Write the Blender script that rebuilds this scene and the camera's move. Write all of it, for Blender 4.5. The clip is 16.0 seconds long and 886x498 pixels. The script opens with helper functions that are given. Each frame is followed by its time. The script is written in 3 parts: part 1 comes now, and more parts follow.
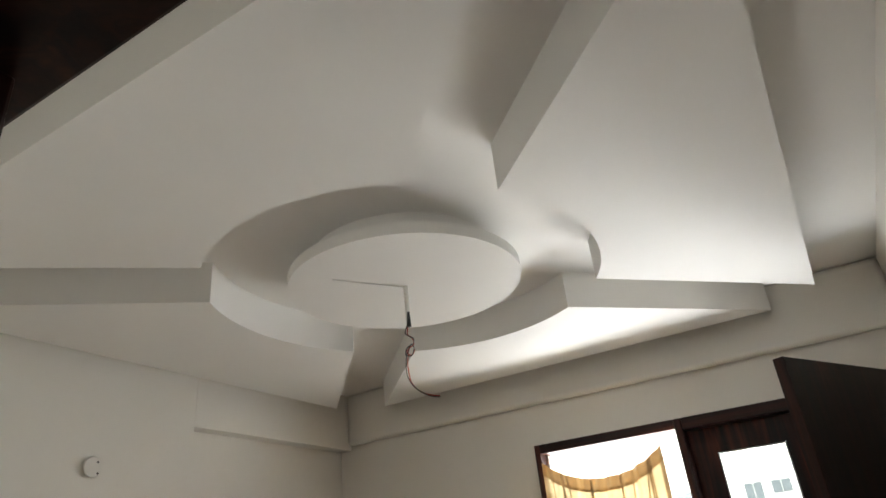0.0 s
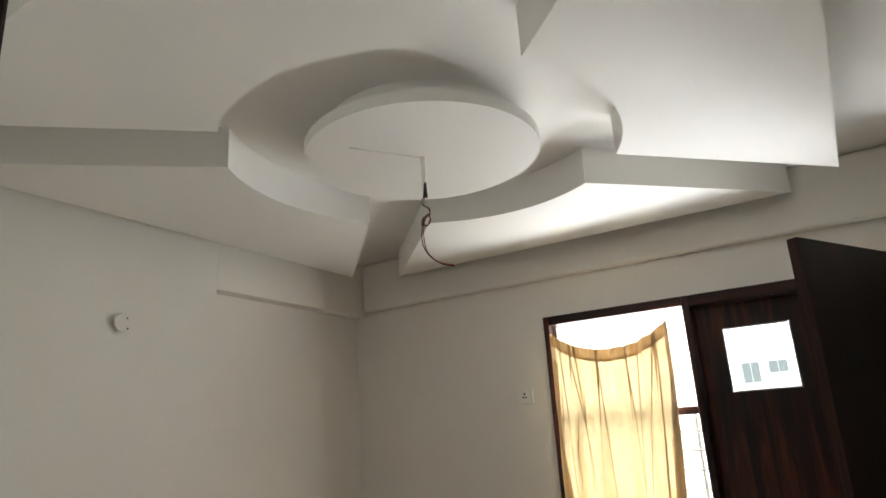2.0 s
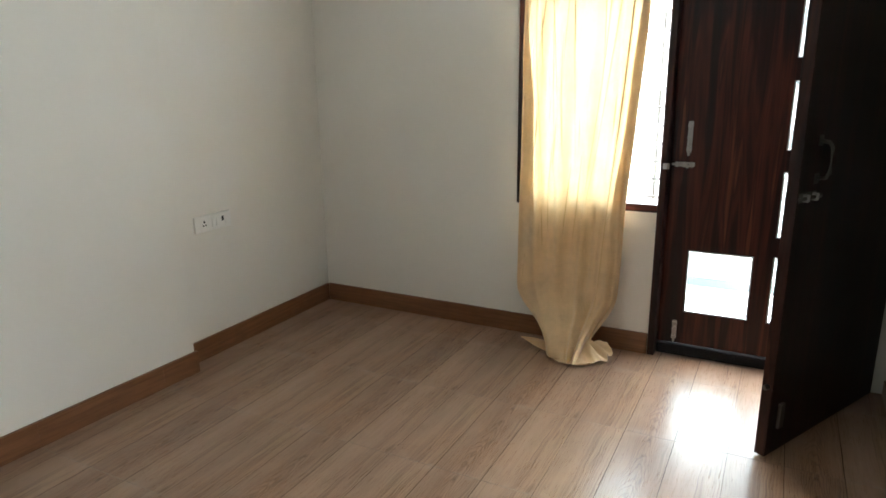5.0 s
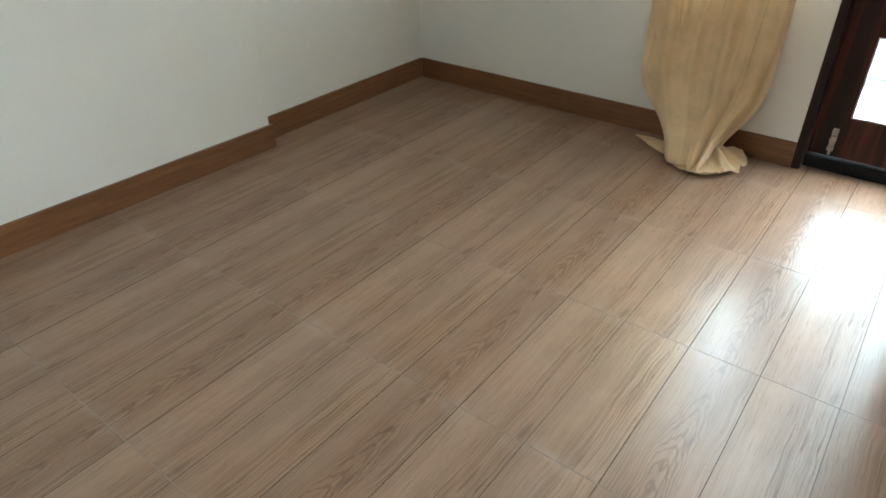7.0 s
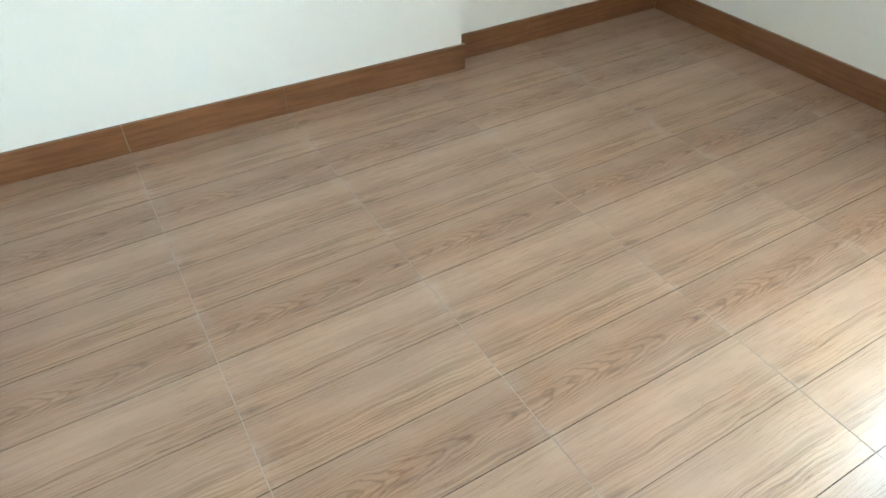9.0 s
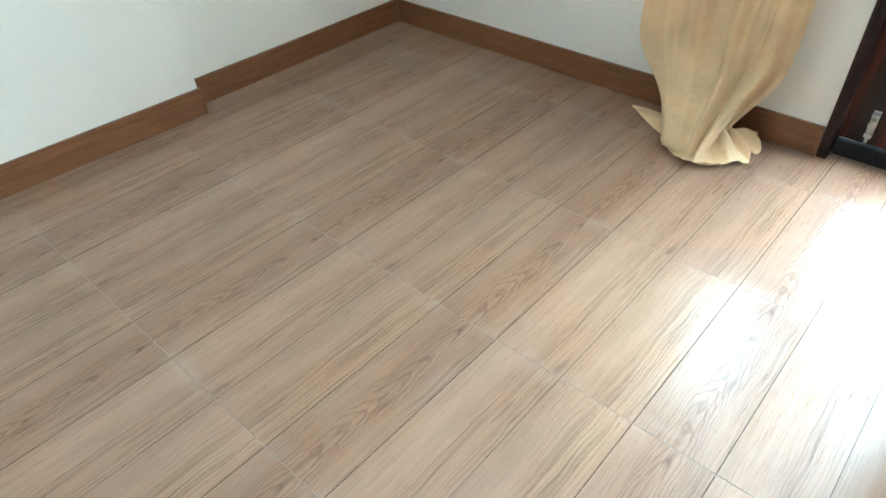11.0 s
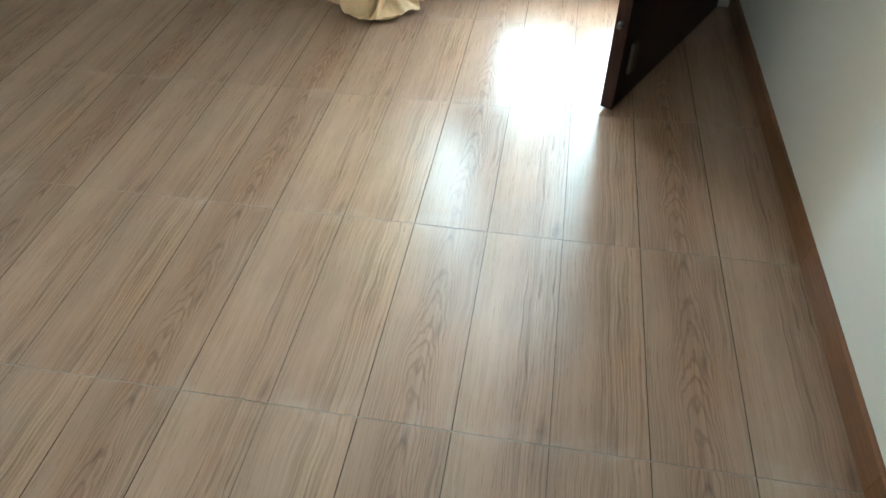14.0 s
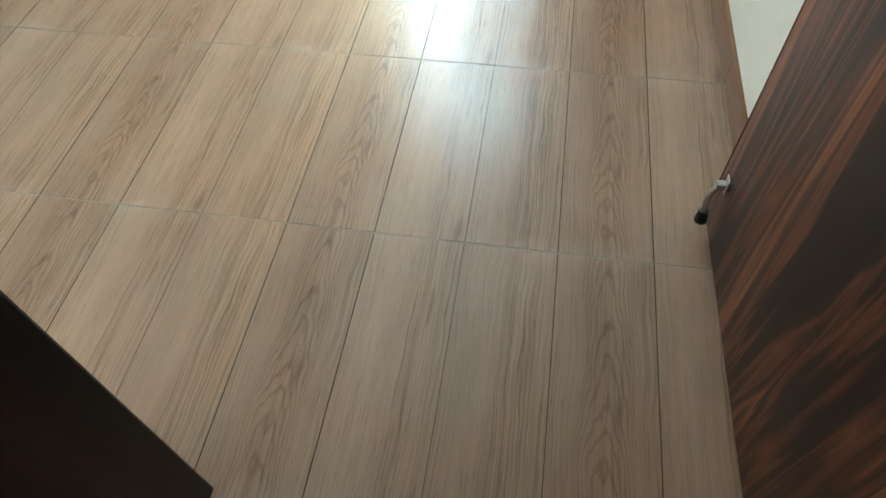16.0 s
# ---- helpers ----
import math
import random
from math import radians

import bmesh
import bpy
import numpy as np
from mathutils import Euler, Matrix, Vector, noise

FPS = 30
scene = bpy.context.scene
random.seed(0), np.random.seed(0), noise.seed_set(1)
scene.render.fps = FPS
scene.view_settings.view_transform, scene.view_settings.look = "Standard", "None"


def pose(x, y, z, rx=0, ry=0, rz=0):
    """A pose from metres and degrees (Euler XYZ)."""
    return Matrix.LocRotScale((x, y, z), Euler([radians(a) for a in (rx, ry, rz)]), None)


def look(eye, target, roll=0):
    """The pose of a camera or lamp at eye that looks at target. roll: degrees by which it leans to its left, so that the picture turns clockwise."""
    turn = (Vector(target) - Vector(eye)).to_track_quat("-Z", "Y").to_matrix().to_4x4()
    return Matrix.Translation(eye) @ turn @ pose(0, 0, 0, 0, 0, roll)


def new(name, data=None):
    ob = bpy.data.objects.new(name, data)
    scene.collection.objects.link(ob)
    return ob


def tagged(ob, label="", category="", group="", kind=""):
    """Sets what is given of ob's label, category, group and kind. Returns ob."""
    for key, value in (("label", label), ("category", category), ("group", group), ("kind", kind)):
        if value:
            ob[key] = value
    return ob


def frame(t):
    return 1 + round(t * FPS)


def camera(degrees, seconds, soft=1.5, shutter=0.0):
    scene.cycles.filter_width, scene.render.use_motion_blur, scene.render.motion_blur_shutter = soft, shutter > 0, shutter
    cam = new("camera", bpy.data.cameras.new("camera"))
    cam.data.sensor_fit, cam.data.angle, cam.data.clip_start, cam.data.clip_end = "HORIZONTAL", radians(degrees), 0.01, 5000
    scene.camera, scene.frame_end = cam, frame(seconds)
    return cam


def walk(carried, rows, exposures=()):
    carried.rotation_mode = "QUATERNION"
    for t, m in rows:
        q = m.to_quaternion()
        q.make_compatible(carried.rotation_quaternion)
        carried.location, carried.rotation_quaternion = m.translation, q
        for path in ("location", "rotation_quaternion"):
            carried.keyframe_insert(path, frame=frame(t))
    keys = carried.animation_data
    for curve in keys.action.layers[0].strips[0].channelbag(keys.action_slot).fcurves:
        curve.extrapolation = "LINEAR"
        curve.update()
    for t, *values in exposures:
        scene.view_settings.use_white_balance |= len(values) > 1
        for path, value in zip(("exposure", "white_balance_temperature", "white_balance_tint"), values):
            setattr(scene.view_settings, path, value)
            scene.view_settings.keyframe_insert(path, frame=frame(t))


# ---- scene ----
cam = camera(68.3, 16.0, 1.6)
SKY, SUN, WINDOW = 0.07, 1.9, 84.0
PATH = [
    (0, (2.434, -2.986, 1.588), (1.571, -1.418, 2.481), -6.0),
    (0.5, (2.428, -2.984, 1.581), (1.54, -1.389, 2.4), -5.4),
    (1, (2.425, -2.983, 1.579), (1.521, -1.356, 2.308), -4.9),
    (1.5, (2.423, -2.983, 1.572), (1.482, -1.347, 2.233), -4.4),
    (2, (2.422, -2.985, 1.567), (1.429, -1.339, 2.119), -3.6),
    (2.5, (2.422, -2.982, 1.561), (1.401, -1.325, 2.019), -3.1),
    (3, (2.411, -2.982, 1.547), (1.33, -1.324, 1.832), -2.0),
    (3.5, (2.403, -2.982, 1.531), (1.318, -1.308, 1.675), -1.6),
    (4, (2.373, -2.981, 1.501), (1.313, -1.286, 1.43), -0.6),
    (4.5, (2.314, -2.973, 1.375), (1.382, -1.219, 1.133), -0.5),
    (5, (2.299, -2.946, 1.264), (1.405, -1.231, 0.753), -0.7),
    (7.5, (2.107, -2.529, 1.123), (0.996, -1.451, -0.144), 1.9),
    (8, (2.065, -2.441, 1.136), (0.763, -1.695, -0.186), -0.5),
    (10.5, (2.102, -2.145, 1.128), (0.815, -1.288, -0.139), -0.8),
    (11, (2.145, -2.069, 1.122), (1.105, -0.947, -0.166), -1.9),
    (11.5, (2.145, -2.044, 1.084), (1.615, -0.628, -0.225), -0.9),
    (12, (2.111, -2.067, 1.08), (1.981, -0.56, -0.229), -0.8),
    (12.5, (2.101, -2.083, 1.074), (2.216, -0.612, -0.276), -0.2),
    (13, (2.088, -2.118, 1.07), (2.342, -0.709, -0.326), 1.0),
    (13.5, (2.099, -2.208, 1.074), (2.223, -0.799, -0.34), 0.0),
    (14, (2.164, -2.343, 1.067), (1.907, -0.974, -0.368), -1.1),
    (14.5, (2.213, -2.471, 1.055), (1.835, -1.229, -0.467), -1.5),
    (15, (2.216, -2.686, 1.023), (1.938, -1.452, -0.526), -0.1),
    (15.5, (2.251, -2.844, 0.999), (2.089, -1.651, -0.598), -0.5),
    (16, (2.335, -3.009, 0.989), (2.116, -1.86, -0.634), -2.4),
]
EXPOSURES = [(0, 2.45, 6450, 10), (3.0, 2.5, 6400, 10), (4.0, 2.7, 6350, 10), (4.6, 2.87, 6150, 8), (5.2, 3.2, 5750, 3), (7.5, 3.55, 5450, -3), (8.2, 4.35, 5200, -6), (10.5, 4.35, 5150, -6), (11.0, 4.25, 5050, -7), (11.5, 3.45, 5050, -8), (12.5, 3.45, 5050, -8), (14, 3.62, 5250, -8), (15, 3.7, 5300, -8), (16, 4.1, 5350, -9)]
walk(cam, [(t, look(eye, target, roll)) for t, eye, target, roll in PATH], EXPOSURES)

# ---- world and light ----
world = bpy.data.worlds.new("world")
scene.world = world
world.use_nodes = True
_n = world.node_tree.nodes
_sky = _n.new("ShaderNodeTexSky")
_sky.sky_type = "NISHITA"
_sky.sun_disc = False
_sky.sun_elevation = radians(45)
_sky.sun_rotation = radians(143)
_sky.air_density, _sky.dust_density = 1.0, 6.0
world.node_tree.links.new(_sky.outputs[0], _n["Background"].inputs[0])
_n["Background"].inputs[1].default_value = SKY

sun = new("sun", bpy.data.lights.new("sun", "SUN"))
sun.data.energy, sun.data.angle, sun.data.color = SUN, radians(0.6), (1.0, 0.95, 0.88)
sun.matrix_world = look((6, -8, 10), (0, 0, 0))

# the overcast-bright sky seen from window and balcony door, shining slightly downwards
window_sky = new("window_sky_light", bpy.data.lights.new("window_sky_light", "AREA"))
window_sky.data.shape, window_sky.data.size, window_sky.data.size_y = "RECTANGLE", 2.60, 2.08
window_sky.data.energy, window_sky.data.color = WINDOW, (0.98, 0.99, 1.0)
window_sky.matrix_world = look((1.935, 0.68, 1.07), (1.935, -1, 1.07 - 1.68 * math.tan(radians(28))))


# ---- materials ----
def nodes_of(name, rough=0.5, metal=0.0, spec=0.5):
    m = bpy.data.materials.new(name)
    m.use_nodes = True
    nt = m.node_tree
    b = nt.nodes["Principled BSDF"]
    b.inputs["Roughness"].default_value = rough
    b.inputs["Metallic"].default_value = metal
    b.inputs["Specular IOR Level"].default_value = spec
    return m, nt, b


def coords(nt, scale=(1, 1, 1), space="Object"):
    tc, mp = nt.nodes.new("ShaderNodeTexCoord"), nt.nodes.new("ShaderNodeMapping")
    mp.inputs["Scale"].default_value = scale
    nt.links.new(tc.outputs[space], mp.inputs[0])
    return mp.outputs[0]


def noise_tex(nt, vec, scale, detail=4.0, rough=0.55, distortion=0.0):
    n = nt.nodes.new("ShaderNodeTexNoise")
    n.inputs["Scale"].default_value, n.inputs["Detail"].default_value = scale, detail
    n.inputs["Roughness"].default_value, n.inputs["Distortion"].default_value = rough, distortion
    if vec is not None:
        nt.links.new(vec, n.inputs["Vector"])
    return n.outputs[0]


def ramp(nt, fac, stops):
    r = nt.nodes.new("ShaderNodeValToRGB")
    e = r.color_ramp.elements
    while len(e) < len(stops):
        e.new(0.5)
    for el, (p, c) in zip(e, stops):
        el.position, el.color = p, (*c, 1)
    nt.links.new(fac, r.inputs[0])
    return r.outputs[0]


def mix(nt, fac, a, b, mode="MIX"):
    n = nt.nodes.new("ShaderNodeMix")
    n.data_type, n.blend_type = "RGBA", mode
    for sock, v in ((n.inputs[0], fac), (n.inputs[6], a), (n.inputs[7], b)):
        if isinstance(v, (int, float)):
            sock.default_value = v
        elif isinstance(v, tuple):
            sock.default_value = (*v, 1)
        else:
            nt.links.new(v, sock)
    return n.outputs[2]


def maths(nt, op, a, b=0.0, c=0.0):
    n = nt.nodes.new("ShaderNodeMath")
    n.operation = op
    for i, v in enumerate((a, b, c)):
        if isinstance(v, (int, float)):
            n.inputs[i].default_value = v
        else:
            nt.links.new(v, n.inputs[i])
    return n.outputs[0]


def bump(nt, b, height, strength, distance=0.002):
    n = nt.nodes.new("ShaderNodeBump")
    n.inputs["Strength"].default_value, n.inputs["Distance"].default_value = strength, distance
    nt.links.new(height, n.inputs["Height"])
    nt.links.new(n.outputs[0], b.inputs["Normal"])


def paint(name, color, dirt, rough=0.55, bumpy=0.25):
    """Emulsion paint with roller stipple, trowel waves and faint marks."""
    m, nt, b = nodes_of(name, rough, 0, 0.35)
    v = coords(nt)
    wide = noise_tex(nt, v, 1.6, 5, 0.6)
    fine = noise_tex(nt, v, 220, 3, 0.6)
    col = ramp(nt, wide, [(0.36, dirt), (0.62, color)])
    nt.links.new(col, b.inputs["Base Color"])
    trowel = noise_tex(nt, v, 7, 2, 0.5)
    h = maths(nt, "ADD", maths(nt, "MULTIPLY", fine, 0.15), trowel)
    bump(nt, b, h, bumpy, 0.004)
    return m


WALL = paint("wall_paint", (0.800, 0.776, 0.715), (0.775, 0.75, 0.685))
CEIL = paint("ceiling_paint", (0.83, 0.817, 0.782), (0.81, 0.795, 0.757), 0.6, 0.12)
FARWALL = paint("far_facade_plaster", (0.78, 0.78, 0.77), (0.72, 0.72, 0.71), 0.8, 0.3)
# parapet plaster greyed: the shade on its inner face is in the colour
SHADEDPARAPET = paint("shaded_parapet_plaster", (0.46, 0.49, 0.50), (0.40, 0.43, 0.44), 0.8, 0.3)
PARAPETLINE = paint("parapet_foot_line", (0.17, 0.20, 0.21), (0.13, 0.15, 0.16), 0.5, 0.1)
OUTWALL = paint("outside_plaster", (0.78, 0.77, 0.74), (0.70, 0.69, 0.66), 0.8, 0.3)


def plain(name, color, rough=0.45, metal=0.0, spec=0.5, wear=0.12, scale=40):
    m, nt, b = nodes_of(name, rough, metal, spec)
    f = noise_tex(nt, coords(nt), scale, 4)
    dark = tuple(c * (1 - wear) for c in color)
    nt.links.new(ramp(nt, f, [(0.35, dark), (0.65, color)]), b.inputs["Base Color"])
    rr = maths(nt, "MULTIPLY_ADD", f, 0.2, rough - 0.1)
    nt.links.new(rr, b.inputs["Roughness"])
    return m


STEEL = plain("brushed_steel", (0.50, 0.49, 0.46), 0.35, 1.0)
DULL = plain("dull_metal", (0.16, 0.155, 0.145), 0.4, 1.0)
PLASTIC = plain("white_plastic", (0.82, 0.81, 0.77), 0.35, 0, 0.5, 0.05)
HOLE = plain("black_hole", (0.012, 0.012, 0.012), 0.6)
RUBBER = plain("black_rubber", (0.015, 0.015, 0.015), 0.7)
RED = plain("red_insulation", (0.45, 0.05, 0.025), 0.4)
BLACKWIRE = plain("black_insulation", (0.02, 0.012, 0.01), 0.4)
BEAD = plain("silver_bead", (0.45, 0.46, 0.45), 0.35, 0.6)
GRILLE = plain("grille_paint", (0.25, 0.22, 0.20), 0.5)
STONE = plain("dark_granite", (0.022, 0.022, 0.024), 0.6, 0, 0.2, 0.4, 160)


def thin_glass(name, tint=(0.93, 0.97, 0.96)):
    """A thin clear pane: straight through, with a reflection that grows at grazing angles."""
    m = bpy.data.materials.new(name)
    m.use_nodes = True
    nt = m.node_tree
    nt.nodes.clear()
    out, clear, gloss, ms, fr = (nt.nodes.new("ShaderNode" + k) for k in ("OutputMaterial", "BsdfTransparent", "BsdfGlossy", "MixShader", "Fresnel"))
    clear.inputs[0].default_value = (*tint, 1)
    gloss.inputs["Roughness"].default_value = 0.03
    fr.inputs[0].default_value = 1.3
    nt.links.new(fr.outputs[0], ms.inputs[0])
    nt.links.new(clear.outputs[0], ms.inputs[1])
    nt.links.new(gloss.outputs[0], ms.inputs[2])
    nt.links.new(ms.outputs[0], out.inputs[0])
    return m


GLASS, TINTED = thin_glass("glass"), thin_glass("tinted_glass", (0.70, 0.74, 0.735))


FIGURE = ((0.36, (0.012, 0.006, 0.006)), (0.46, (0.032, 0.010, 0.008)), (0.54, (0.100, 0.026, 0.014)), (0.60, (0.045, 0.013, 0.009)), (0.68, (0.18, 0.056, 0.028)))
BOLD = ((0.36, (0.010, 0.005, 0.004)), (0.45, (0.018, 0.007, 0.005)), (0.50, (0.14, 0.045, 0.020)), (0.55, (0.020, 0.008, 0.005)), (0.60, (0.085, 0.026, 0.012)), (0.64, (0.24, 0.088, 0.040)), (0.70, (0.03, 0.010, 0.007)))


def dark_wood(name, axis, deep=1.0, figure=1.6, bands=FIGURE):
    """Dark rosewood laminate: long ribbon figure of red-brown and near-black along one axis."""
    m, nt, b = nodes_of(name, 0.36, 0, 0.3)
    s = [9.0, 9.0, 9.0]
    s[axis] = 0.55
    v = coords(nt, tuple(s))
    ribbon = noise_tex(nt, v, figure, 3, 0.55, 0.6)
    s2 = [90.0, 90.0, 90.0]
    s2[axis] = 2.0
    grain = noise_tex(nt, coords(nt, tuple(s2)), 1.0, 4, 0.6)
    c1 = ramp(nt, ribbon, [(p, tuple(v * deep for v in k)) for p, k in bands])
    c2 = ramp(nt, grain, [(0.35, (0.55, 0.5, 0.5)), (0.65, (1.0, 1.0, 1.0))])
    nt.links.new(mix(nt, 0.8, c1, c2, "MULTIPLY"), b.inputs["Base Color"])
    bump(nt, b, grain, 0.15, 0.0006)
    return m


BLACKWOOD = dark_wood("black_stained_wood", 2, 0.3)
ENTRYWOOD = dark_wood("rosewood_laminate", 2, 1.15, 1.7, BOLD)
INNERWOOD = dark_wood("near_black_laminate", 2, 0.2)
FRAMEWOOD, FRAMEWOOD_X = dark_wood("black_brown_frame", 2, 0.45), dark_wood("black_brown_frame_level", 0, 0.45)
WOOD_Z, WOOD_X = dark_wood("dark_wood_upright", 2), dark_wood("dark_wood_level", 0)

PLANK, ROW = 0.1738, 0.5175


def wood_tile(name):
    """Wood-look glazed tile, printed as a narrow plank with cathedral grain beside a broad two-tone one."""
    m, nt, b = nodes_of(name, 0.3, 0, 0.55)
    tc, info = nt.nodes.new("ShaderNodeTexCoord"), nt.nodes.new("ShaderNodeObjectInfo")
    sep = nt.nodes.new("ShaderNodeSeparateXYZ")
    nt.links.new(tc.outputs["Object"], sep.inputs[0])
    x, y = sep.outputs[0], sep.outputs[1]
    geo = nt.nodes.new("ShaderNodeNewGeometry")

    def vec(xs, sx, sy, dz=0.0):
        c = nt.nodes.new("ShaderNodeCombineXYZ")
        nt.links.new(maths(nt, "MULTIPLY", xs, sx), c.inputs[0])
        nt.links.new(maths(nt, "MULTIPLY", y, sy), c.inputs[1])
        c.inputs[2].default_value = dz
        return c.outputs[0]

    across = maths(nt, "DIVIDE", maths(nt, "ADD", x, 0.2607), 0.5214)
    # the grain wanders a little sideways
    wander = noise_tex(nt, vec(x, 7, 4.5, 3.1), 1.0, 2)
    xw = maths(nt, "ADD", x, maths(nt, "MULTIPLY", maths(nt, "SUBTRACT", wander, 0.5), 0.030))
    stripes = noise_tex(nt, vec(xw, 230, 1.6, 0.7), 1.0, 3, 0.7)
    fibre = noise_tex(nt, vec(x, 520, 14, 9.7), 1.0, 3, 0.7)
    # cathedral arches in the narrow plank
    dx = maths(nt, "SUBTRACT", xw, -0.168)
    arch = maths(nt, "ADD", maths(nt, "MULTIPLY", maths(nt, "MULTIPLY", dx, dx), 150.0), maths(nt, "MULTIPLY", y, 0.9))
    arch = maths(nt, "ADD", arch, maths(nt, "MULTIPLY", noise_tex(nt, vec(x, 20, 6, 5.5), 1.0, 3), 0.28))
    lines = maths(nt, "SINE", maths(nt, "MULTIPLY", arch, 95.0))
    in_a = ramp(nt, across, [(0.0, (0, 0, 0)), (0.06, (0.1, 0.1, 0.1)), (0.12, (1, 1, 1)), (0.24, (1, 1, 1)), (0.31, (0.1, 0.1, 0.1)), (0.334, (0, 0, 0))])
    # how strongly each band is striped, and its tone
    bands = ramp(nt, across, [(0.0, (0.35, 0.35, 0.35)), (0.33, (0.35, 0.35, 0.35)), (0.335, (0.12, 0.12, 0.12)), (0.50, (0.2, 0.2, 0.2)), (0.54, (0.85, 0.85, 0.85)), (0.64, (0.7, 0.7, 0.7)), (0.68, (0.1, 0.1, 0.1)), (0.82, (0.15, 0.15, 0.15)), (0.86, (0.95, 0.95, 0.95)), (1.0, (0.8, 0.8, 0.8))])
    tone = ramp(nt, across, [(0.0, (0.335, 0.220, 0.151)), (0.16, (0.300, 0.191, 0.127)), (0.333, (0.345, 0.228, 0.158)), (0.336, (0.375, 0.253, 0.178)), (0.52, (0.360, 0.237, 0.164)), (0.60, (0.335, 0.214, 0.143)), (0.68, (0.330, 0.218, 0.151)), (0.84, (0.345, 0.228, 0.158)), (0.88, (0.385, 0.253, 0.170)), (1.0, (0.350, 0.224, 0.146))])
    mottled = noise_tex(nt, vec(x, 14, 3.2, 2.2), 1.0, 4, 0.6)
    c = mix(nt, 0.62, tone, ramp(nt, mottled, [(0.30, (0.72, 0.68, 0.64)), (0.60, (1.06, 1.06, 1.06))]), "MULTIPLY")
    st = ramp(nt, stripes, [(0.40, (0.50, 0.42, 0.36)), (0.52, (1, 1, 1))])
    c = mix(nt, maths(nt, "MULTIPLY", bands, 0.58), c, mix(nt, 1.0, c, st, "MULTIPLY"))
    ct = ramp(nt, maths(nt, "MULTIPLY_ADD", lines, 0.5, 0.5), [(0.0, (0.60, 0.52, 0.46)), (0.35, (1, 1, 1))])
    c = mix(nt, maths(nt, "MULTIPLY", in_a, 0.7), c, mix(nt, 1.0, c, ct, "MULTIPLY"))
    # bundles of fine dark pores, sharp against the smooth print between them
    pores = noise_tex(nt, vec(xw, 150, 1.1, 4.4), 1.0, 2, 0.6)
    fine = ramp(nt, pores, [(0.455, (1, 1, 1)), (0.49, (0.40, 0.33, 0.28)), (0.515, (0.46, 0.38, 0.33)), (0.55, (1, 1, 1))])
    where = ramp(nt, noise_tex(nt, vec(x, 26, 2.4, 8.8), 1.0, 2), [(0.42, (0.08, 0.08, 0.08)), (0.60, (0.75, 0.75, 0.75))])
    c = mix(nt, maths(nt, "MULTIPLY", where, maths(nt, "MULTIPLY_ADD", bands, 0.6, 0.35)), c, mix(nt, 1.0, c, fine, "MULTIPLY"))
    # the print wanders between orange and olive
    hue = noise_tex(nt, vec(x, 9, 4.2, 6.1), 1.0, 3, 0.6)
    c = mix(nt, 0.6, c, ramp(nt, hue, [(0.34, (0.93, 0.99, 0.95)), (0.50, (1.0, 1.0, 1.0)), (0.66, (1.07, 0.99, 0.87))]), "MULTIPLY")
    c = mix(nt, 0.24, c, ramp(nt, fibre, [(0.36, (0.62, 0.57, 0.53)), (0.54, (1, 1, 1))]), "MULTIPLY")

    # dark knots by the plank ends
    def knot(kx, ky, rx, ry):
        ex = maths(nt, "DIVIDE", maths(nt, "SUBTRACT", xw, kx), rx)
        ey = maths(nt, "DIVIDE", maths(nt, "SUBTRACT", y, ky), ry)
        d = maths(nt, "SQRT", maths(nt, "ADD", maths(nt, "MULTIPLY", ex, ex), maths(nt, "MULTIPLY", ey, ey)))
        d = maths(nt, "ADD", d, maths(nt, "MULTIPLY", maths(nt, "SUBTRACT", fibre, 0.5), 1.2))
        return ramp(nt, d, [(0.25, (0.45, 0.38, 0.33)), (1.0, (1, 1, 1))])

    for k in ((0.075, -0.232, 0.013, 0.042), (-0.166, 0.235, 0.008, 0.042), (-0.150, -0.04, 0.008, 0.045), (0.046, 0.12, 0.007, 0.05)):
        c = mix(nt, 0.62, c, knot(*k), "MULTIPLY")
    # no two tiles fired quite alike
    own = ramp(nt, info.outputs["Random"], [(0.0, (0.865, 0.845, 0.815)), (1.0, (0.955, 0.935, 0.90))])
    c = mix(nt, 1.0, c, own, "MULTIPLY")
    # cement dust trodden into the floor, thickest along the cross joints
    pos = geo.outputs["Position"]
    haze = noise_tex(nt, pos, 2.1, 5, 0.65)
    rub = noise_tex(nt, pos, 9.0, 4, 0.7, 0.6)
    edge = maths(nt, "DIVIDE", maths(nt, "SUBTRACT", maths(nt, "ABSOLUTE", y), 0.215), 0.044)
    edge = maths(nt, "MULTIPLY", maths(nt, "MAXIMUM", edge, 0.0), ramp(nt, rub, [(0.48, (0, 0, 0)), (0.68, (1, 1, 1))]))
    dust = maths(nt, "ADD", maths(nt, "MULTIPLY", ramp(nt, haze, [(0.46, (0, 0, 0)), (0.80, (0.14, 0.14, 0.14))]), ramp(nt, rub, [(0.3, (0.3, 0.3, 0.3)), (0.65, (1, 1, 1))])), maths(nt, "MULTIPLY", edge, 0.25))
    c = mix(nt, maths(nt, "MINIMUM", dust, 0.6), c, (0.47, 0.40, 0.34))
    nt.links.new(c, b.inputs["Base Color"])
    r = maths(nt, "MULTIPLY_ADD", fibre, 0.14, 0.22)
    r = maths(nt, "ADD", r, maths(nt, "MULTIPLY", dust, 0.25))
    nt.links.new(r, b.inputs["Roughness"])
    bump(nt, b, maths(nt, "ADD", maths(nt, "MULTIPLY", stripes, 0.6), maths(nt, "MULTIPLY", fibre, 0.4)), 0.20, 0.0010)
    return m


FLOORTILE = wood_tile("wood_look_tile")


